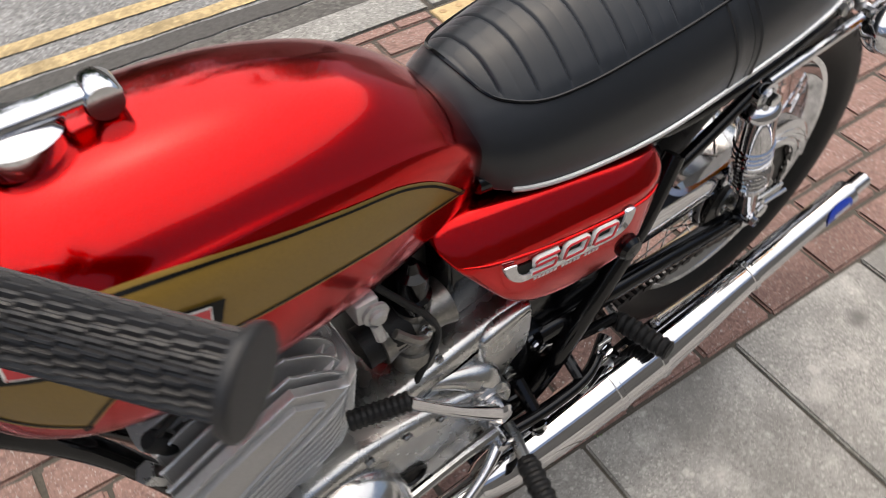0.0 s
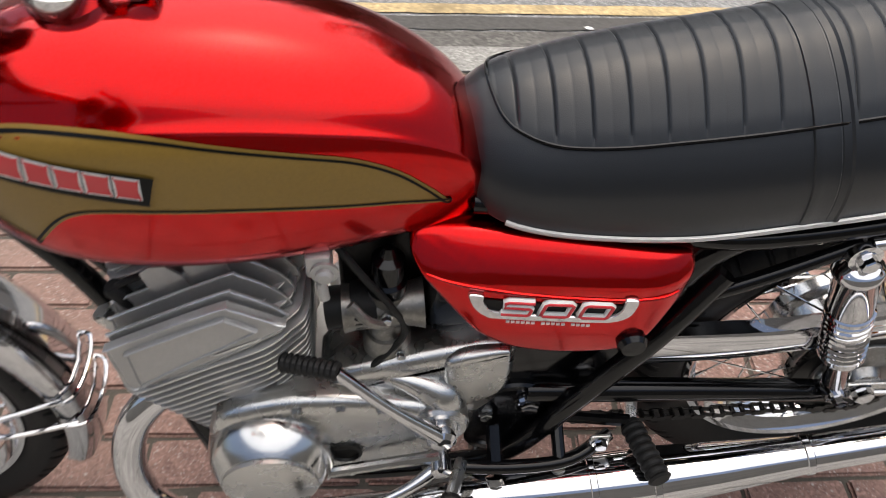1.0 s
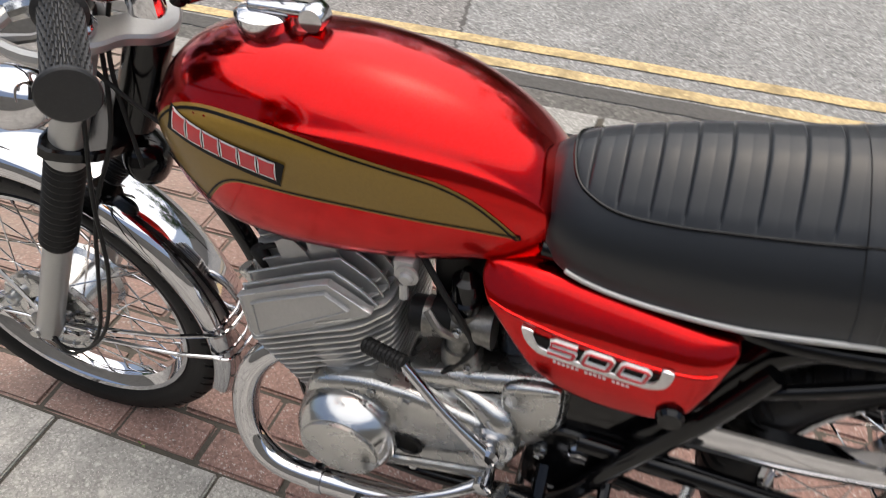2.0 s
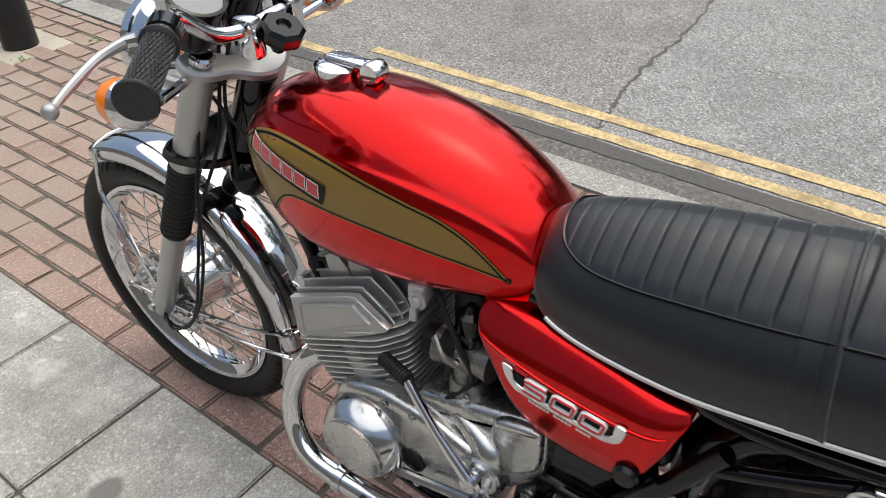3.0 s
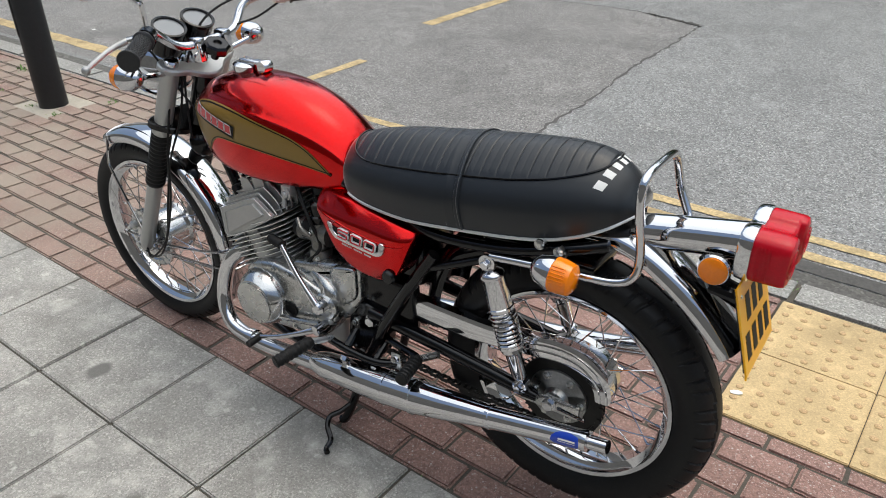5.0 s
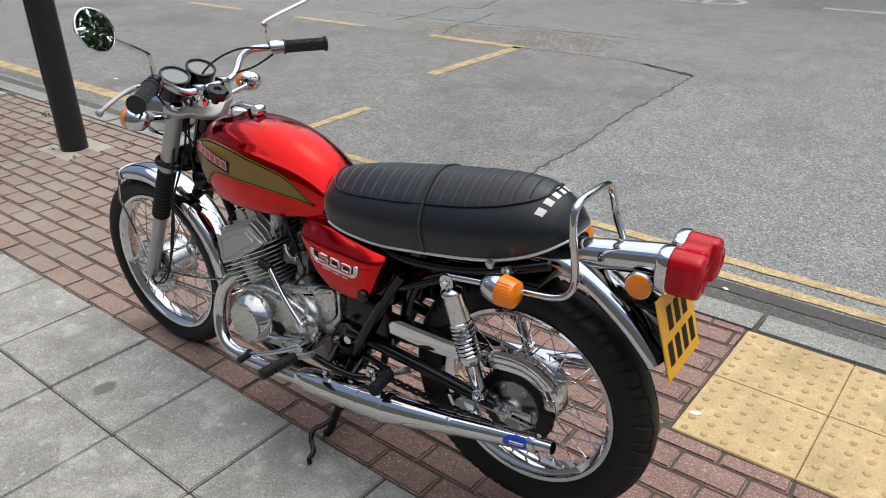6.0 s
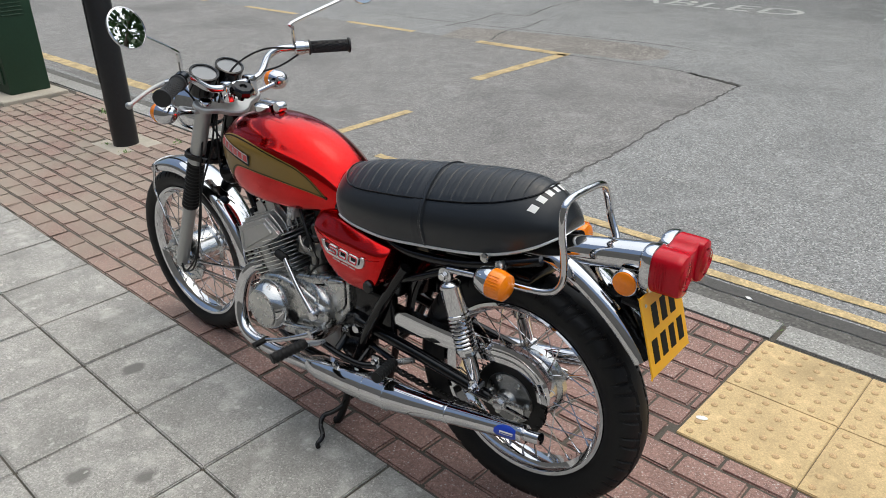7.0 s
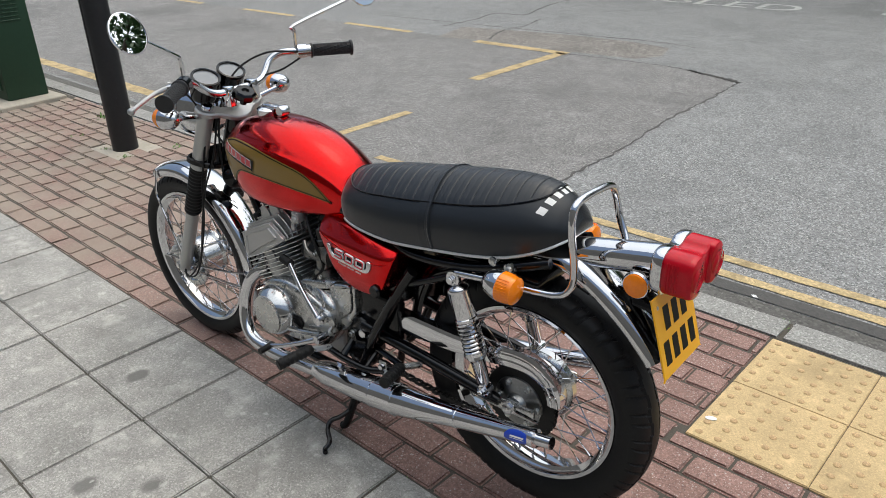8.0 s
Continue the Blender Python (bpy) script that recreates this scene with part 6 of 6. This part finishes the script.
# street trees across the road, seen in the mirrors and the paint
def tree(x, y, seed, tall):
    t = new("street_tree")
    t.location = (x, y, 0)
    tagged(t, "tall leafy green street tree across the road", "tree", group="street trees", kind="thing")
    rt = random.Random(seed)
    b = bmesh.new()
    tube(b, [(0, 0, -0.2), (0.05, 0.06, tall * 0.2), (-0.08, 0.1, tall * 0.45), (0.1, 0.0, tall * 0.75)], [0.28, 0.22, 0.17, 0.08], 14, smooth=5)
    limbs = []
    for k in range(12):
        a, z = k * 2.4, tall * (0.30 + 0.035 * k)
        L = rt.uniform(2.0, 3.6)
        e = V(math.cos(a) * L, math.sin(a) * L, z + rt.uniform(1.0, 2.4))
        tube(b, [(0, 0.04, z - 0.3), (e.x * 0.4, e.y * 0.4, z + 0.6), e], [0.09, 0.065, 0.025], 8, smooth=4)
        limbs.append(e)
    part("trunk", b, BARK, t)
    b = bmesh.new()
    for e in limbs:
        for _ in range(6):
            c = e * rt.uniform(0.6, 1.1) + V(rt.uniform(-0.9, 0.9), rt.uniform(-0.9, 0.9), rt.uniform(-0.6, 1.4))
            for _ in range(90):
                p = c + V(rt.gauss(0, 0.48), rt.gauss(0, 0.48), rt.gauss(0, 0.36))
                q = Euler((rt.uniform(0, 6.3), rt.uniform(-0.9, 0.9), rt.uniform(0, 6.3))).to_matrix()
                w, l = rt.uniform(0.06, 0.10), rt.uniform(0.10, 0.17)
                b.faces.new([b.verts.new(p + q @ V(*o)) for o in ((0, -l, 0), (w, 0, 0.02), (0, l, 0), (-w, 0, 0.02))])
    part("crown", b, LEAF, t)


for k, (x, y, tall) in enumerate(((9.5, 12.6, 13.0), (2.5, 15.0, 9.0), (-3.5, 16.0, 7.5))):
    tree(x, y, 11 + k, tall)

# lamp column
PC = (-3.20, 0.990)
column = new("lamp_column")
column.location = (*PC, 0)
tagged(column, "black painted steel post standing in the paving", "post", kind="thing")
b = bmesh.new()
lathe(b, [(0.083, -0.005), (0.083, 1.30), (0.081, 1.32), (0.076, 1.345), (0.074, 1.36)], (0, 0, 0), (0, 0, 1), 40)
shaft = part("base_shaft", b, POLE, column, "wide lower shaft of the post")
b = bmesh.new()
lathe(b, [(0.074, 1.35), (0.072, 3.0), (0.070, 4.6), (0.05, 4.7), (0.01, 4.71)], (0, 0, 0), (0, 0, 1), 40)
part("upper_shaft", b, POLE, column)
b = bmesh.new()
rows = [[V(0.0838 * math.cos(a), 0.0838 * math.sin(a), z) for z in (0.42, 0.45, 0.80, 0.99, 1.02)] for a in np.linspace(radians(-150), radians(-95), 10)]
loft(b, rows, cap=False, closed_rings=False)
geom = bmesh.ops.extrude_face_region(b, geom=b.faces[:])
for g in geom["geom"]:
    if isinstance(g, bmesh.types.BMVert):
        g.co.x, g.co.y = g.co.x * 1.035, g.co.y * 1.035
part("service_door", b, POLE, shaft, "narrow curved service door")
b = bmesh.new()
loft(b, [[V(0.0845 * math.cos(a), 0.0845 * math.sin(a), z + 0.012 * math.sin(a * 9)) for z in (0.98, 1.0, 1.03)] for a in np.linspace(radians(-60), radians(-38), 6)], cap=False, closed_rings=False)
part("sticker_remains", b, SCUFF, shaft, "faded grey remains of a sticker")
b = bmesh.new()
block(b, (PC[0] - 0.20, PC[1] - 0.19, -0.06), (PC[0] + 0.20, PC[1] + 0.19, -0.006), 0.004, 1)
tagged(part("post_footing", b, CONCRETE, None), "patch of pale concrete round the post", "concrete patch", kind="structure")

# roadside cabinet
b = bmesh.new()
block(b, (-6.2, 0.88, -0.05), (-4.90, 1.42, 0.03), 0.008, 1)
tagged(part("plinth", b, CONCRETE, None), "pale concrete plinth under the green cabinet", "plinth", kind="structure")
cab = new("roadside_cabinet")
cab.location = (-5.075, 1.025, 0.03)
tagged(cab, "dark green steel roadside cabinet on a concrete plinth", "cabinet", kind="thing")
b = bmesh.new()
block(b, (-1.0, 0.0, 0.0), (0.0, 0.33, 1.25), 0.01, 2)
body = part("body", b, GREEN, cab)
b = bmesh.new()
block(b, (-1.03, -0.03, 1.25), (0.03, 0.36, 1.30), 0.012, 2)
part("lid", b, GREEN, cab)
b = bmesh.new()
block(b, (-0.94, -0.012, 0.08), (-0.06, 0.0, 1.2), 0.006, 1)
part("door", b, GREEN, cab)
b = bmesh.new()
for k in range(6):
    block(b, (0.0, 0.08, 0.62 + k * 0.03), (0.008, 0.25, 0.63 + k * 0.03), 0.002, 1)
part("vent", b, GREEN, body)

# kerb stones
def piece(lx, ly, h, bevel, seed, rough=0.0):
    bm = bmesh.new()
    bmesh.ops.create_cube(bm, size=1)
    for v in bm.verts:
        v.co = V(v.co.x * lx, v.co.y * ly, (v.co.z - 0.5) * h)
    top = [e for e in bm.edges if all(v.co.z > -1e-6 for v in e.verts)] + [e for e in bm.edges if abs(e.verts[0].co.z - e.verts[1].co.z) > h * 0.5]
    bmesh.ops.bevel(bm, geom=top, offset=bevel, segments=2, affect="EDGES")
    rnd = random.Random(seed)
    if rough:
        for v in bm.verts:
            v.co += V(rnd.uniform(-1, 1), rnd.uniform(-1, 1), rnd.uniform(-0.5, 0.5)) * rough
    bmesh.ops.recalc_face_normals(bm, faces=bm.faces)
    return bm


def piece_mesh(name, mat, *a):
    bm = piece(*a)
    me = bpy.data.meshes.new(name)
    bm.to_mesh(me)
    bm.free()
    me.materials.append(mat)
    me.shade_smooth()
    me.set_sharp_from_angle(angle=radians(50))
    return me


def lay(name, me, parent, m):
    o = new(name, me)
    o.parent = parent
    o.matrix_parent_inverse = parent.matrix_basis.inverted()
    o.matrix_basis = GROT @ m
    return o


rnd = random.Random(5)
kerb_meshes = [piece_mesh("kerb_stone", KERB, 0.911, 0.152, 0.20, 0.010, k, 0.0012) for k in range(3)]
for i in range(-13, 11):
    lay("kerb_stone", rnd.choice(kerb_meshes), kerb, Matrix.Translation((0.955 - 0.4575 + i * 0.915, 1.327, rnd.uniform(-0.002, 0.002))))

# slabs
slab_meshes = [piece_mesh("slab", SLAB, 0.393, 0.374, 0.05, 0.004, 20 + k, 0.0008) for k in range(4)]
rest = bmesh.new()
for j in range(0, 12):
    for i in range(-30, 22):
        u, v = -0.0165 + 0.2 + i * 0.4, -0.153 - 0.190 - j * 0.380
        m = Matrix.Translation((u, v, rnd.uniform(-0.0012, 0.0012))) @ Matrix.Rotation(rnd.uniform(-0.003, 0.003), 4, "X") @ Matrix.Rotation(rnd.uniform(-0.002, 0.002), 4, "Y")
        if -3.4 < u < 2.4 and j < 5:
            lay("slab", rnd.choice(slab_meshes), bed, m)
        else:
            k = len(rest.verts)
            rest.from_mesh(slab_meshes[(i + j) % 4])
            rest.verts.ensure_lookup_table()
            bmesh.ops.transform(rest, matrix=m, verts=rest.verts[k:])
tagged(part("paving_slabs", rest, SLAB, None, basis=GROT), "grey concrete paving slabs of the footway", "slabs", kind="stuff")

# tactile slabs with blisters
tb = piece(0.3635, 0.3465, 0.05, 0.003, 3)
for i in range(6):
    for j in range(6):
        x, y = (i - 2.5) * 0.0605, (j - 2.5) * 0.0575
        lathe(tb, [(0.0125, -0.001), (0.0116, 0.0018), (0.0095, 0.0028), (0.001, 0.0031)], (x, y, 0), (0, 0, 1), 10)
bmesh.ops.recalc_face_normals(tb, faces=tb.faces)
tac_me = bpy.data.meshes.new("tactile_slab")
tb.to_mesh(tac_me)
tb.free()
tac_me.materials.append(TACTILE)
tac_me.materials.append(BLISTER)
for f in tac_me.polygons:
    if f.center.z > 0.0005:
        f.material_index = 1
tac_me.shade_smooth()
tac_me.set_sharp_from_angle(angle=radians(50))
for i in range(0, 24):
    for j in range(2):
        lay("tactile_slab", tac_me, bed, Matrix.Translation((0.937 + 0.183 + i * 0.366, 0.540 + 0.174 + j * 0.349, rnd.uniform(-0.001, 0.001))))

# red pavers
BW, BL = 0.104, 0.198
brick_meshes = [piece_mesh("brick", BRICK, 0.200, 0.0965, 0.06, 0.0060, 40 + k, 0.0018) for k in range(5)]
rest = bmesh.new()
rows = 13
for j in range(rows + 1):
    v0 = -0.153 + j * BW
    v1 = min(v0 + BW, 1.248)
    if v1 - v0 < 0.03:
        continue
    for i in range(-48, 30):
        u = -0.776 + (i + 4 + 0.5 * (j % 2)) * BL
        lo, hi, va, vb = u - BL / 2, u + BL / 2, v0, v1
        if hi > 0.937 and vb > 0.54:
            if va < 0.54 and lo > 0.75:
                vb = 0.536
            elif lo < 0.93 and vb > 0.54 and va >= 0.53:
                hi = 0.933
            elif lo >= 0.93 and va >= 0.53:
                continue
        if hi - lo < 0.02:
            continue
        p = GROT @ V((lo + hi) / 2, (va + vb) / 2, 0)
        if (abs(p.x - PC[0]) < 0.16 and abs(p.y - PC[1]) < 0.15) or (p.x < -4.92 and p.y > 0.90):
            continue
        m = Matrix.Translation(((lo + hi) / 2 + rnd.uniform(-0.002, 0.002), (va + vb) / 2 + rnd.uniform(-0.0015, 0.0015), rnd.uniform(-0.0025, 0.001))) @ Matrix.Rotation(rnd.uniform(-0.012, 0.012), 4, "Z") @ Matrix.Rotation(rnd.uniform(-0.012, 0.012), 4, "X") @ Matrix.Rotation(rnd.uniform(-0.008, 0.008), 4, "Y") @ Matrix.Diagonal(((hi - lo - 0.0085) / 0.200, (vb - va - 0.0085) / 0.0965, 1, 1))
        if -2.3 < u < 1.75:
            lay("brick", rnd.choice(brick_meshes), bed, m)
        else:
            k = len(rest.verts)
            rest.from_mesh(brick_meshes[(i * 3 + j) % 5])
            rest.verts.ensure_lookup_table()
            bmesh.ops.transform(rest, matrix=m, verts=rest.verts[k:])
tagged(part("red_pavers", rest, BRICK, None, basis=GROT), "red block pavers of the footway", "pavers", kind="stuff")

# weeds in the joints by the post and the kerb
def weeds(spots, seed):
    rw = random.Random(seed)
    bm = bmesh.new()
    for x, y, size, count in spots:
        for _ in range(count):
            a, lean, L = rw.uniform(0, 6.28), rw.uniform(0.4, 1.8), size * rw.uniform(0.3, 0.65)
            p = V(x + rw.gauss(0, size * 0.5), y + rw.gauss(0, size * 0.3), -0.012)
            d = V(math.cos(a) * lean, math.sin(a) * lean, 1).normalized()
            w = V(-math.sin(a), math.cos(a), 0) * size * 0.09
            mid, tip = p + d * L * 0.55, p + d * L + V(0, 0, -L * 0.2 * lean)
            q = [bm.verts.new(c) for c in (p - w * 0.4, p + w * 0.4, mid + w, tip, mid - w)]
            bm.faces.new(q)
    return tagged(part("weeds", bm, WEED, None), "small green weeds growing in the paving joints", "weeds", kind="stuff")


weeds([(-3.30, 0.90, 0.05, 16), (-3.02, 0.88, 0.05, 18), (-2.92, 1.20, 0.06, 20), (-3.45, 1.22, 0.05, 14), (-4.05, 1.28, 0.07, 30), (-3.75, 0.92, 0.06, 26), (-2.35, 1.26, 0.04, 10),
       (-0.9, 1.262, 0.03, 8), (0.35, 1.262, 0.025, 8), (0.93, 1.05, 0.02, 6), (0.93, 0.72, 0.02, 5), (-2.2, 0.47, 0.02, 6), (-1.6, 1.25, 0.03, 8), (1.00, 1.285, 0.035, 14), (0.985, 1.36, 0.03, 8), (-2.785, 0.625, 0.03, 7), (-0.62, -0.12, 0.025, 8), (-0.20, -0.15, 0.02, 6), (0.42, -0.17, 0.022, 7)], 9)


# scraps of litter
def litter(x, y, z, turn, size):
    bm = bmesh.new()
    rows = [[V(u * size, v * size * 0.45, 0.002 + 0.0025 * math.sin(u * 5 + v * 3)) for v in (-0.5, 0.0, 0.5)] for u in (-0.5, -0.2, 0.15, 0.5)]
    loft(bm, rows, cap=False, closed_rings=False)
    geom = bmesh.ops.extrude_face_region(bm, geom=bm.faces[:])
    bmesh.ops.translate(bm, vec=(0, 0, 0.0012), verts=[g for g in geom["geom"] if isinstance(g, bmesh.types.BMVert)])
    return tagged(part("paper_scrap", bm, WHITE, None, basis=pose(x, y, z, 0, 0, turn)), "small crumpled scrap of white paper on the ground", "litter", group="scraps of litter", kind="thing")


litter(1.001, 0.601, 0.0015, 20, 0.034)
litter(0.802, 1.584, -0.0705, -30, 0.030)
litter(-4.962, 2.411, -0.0750, 10, 0.040)
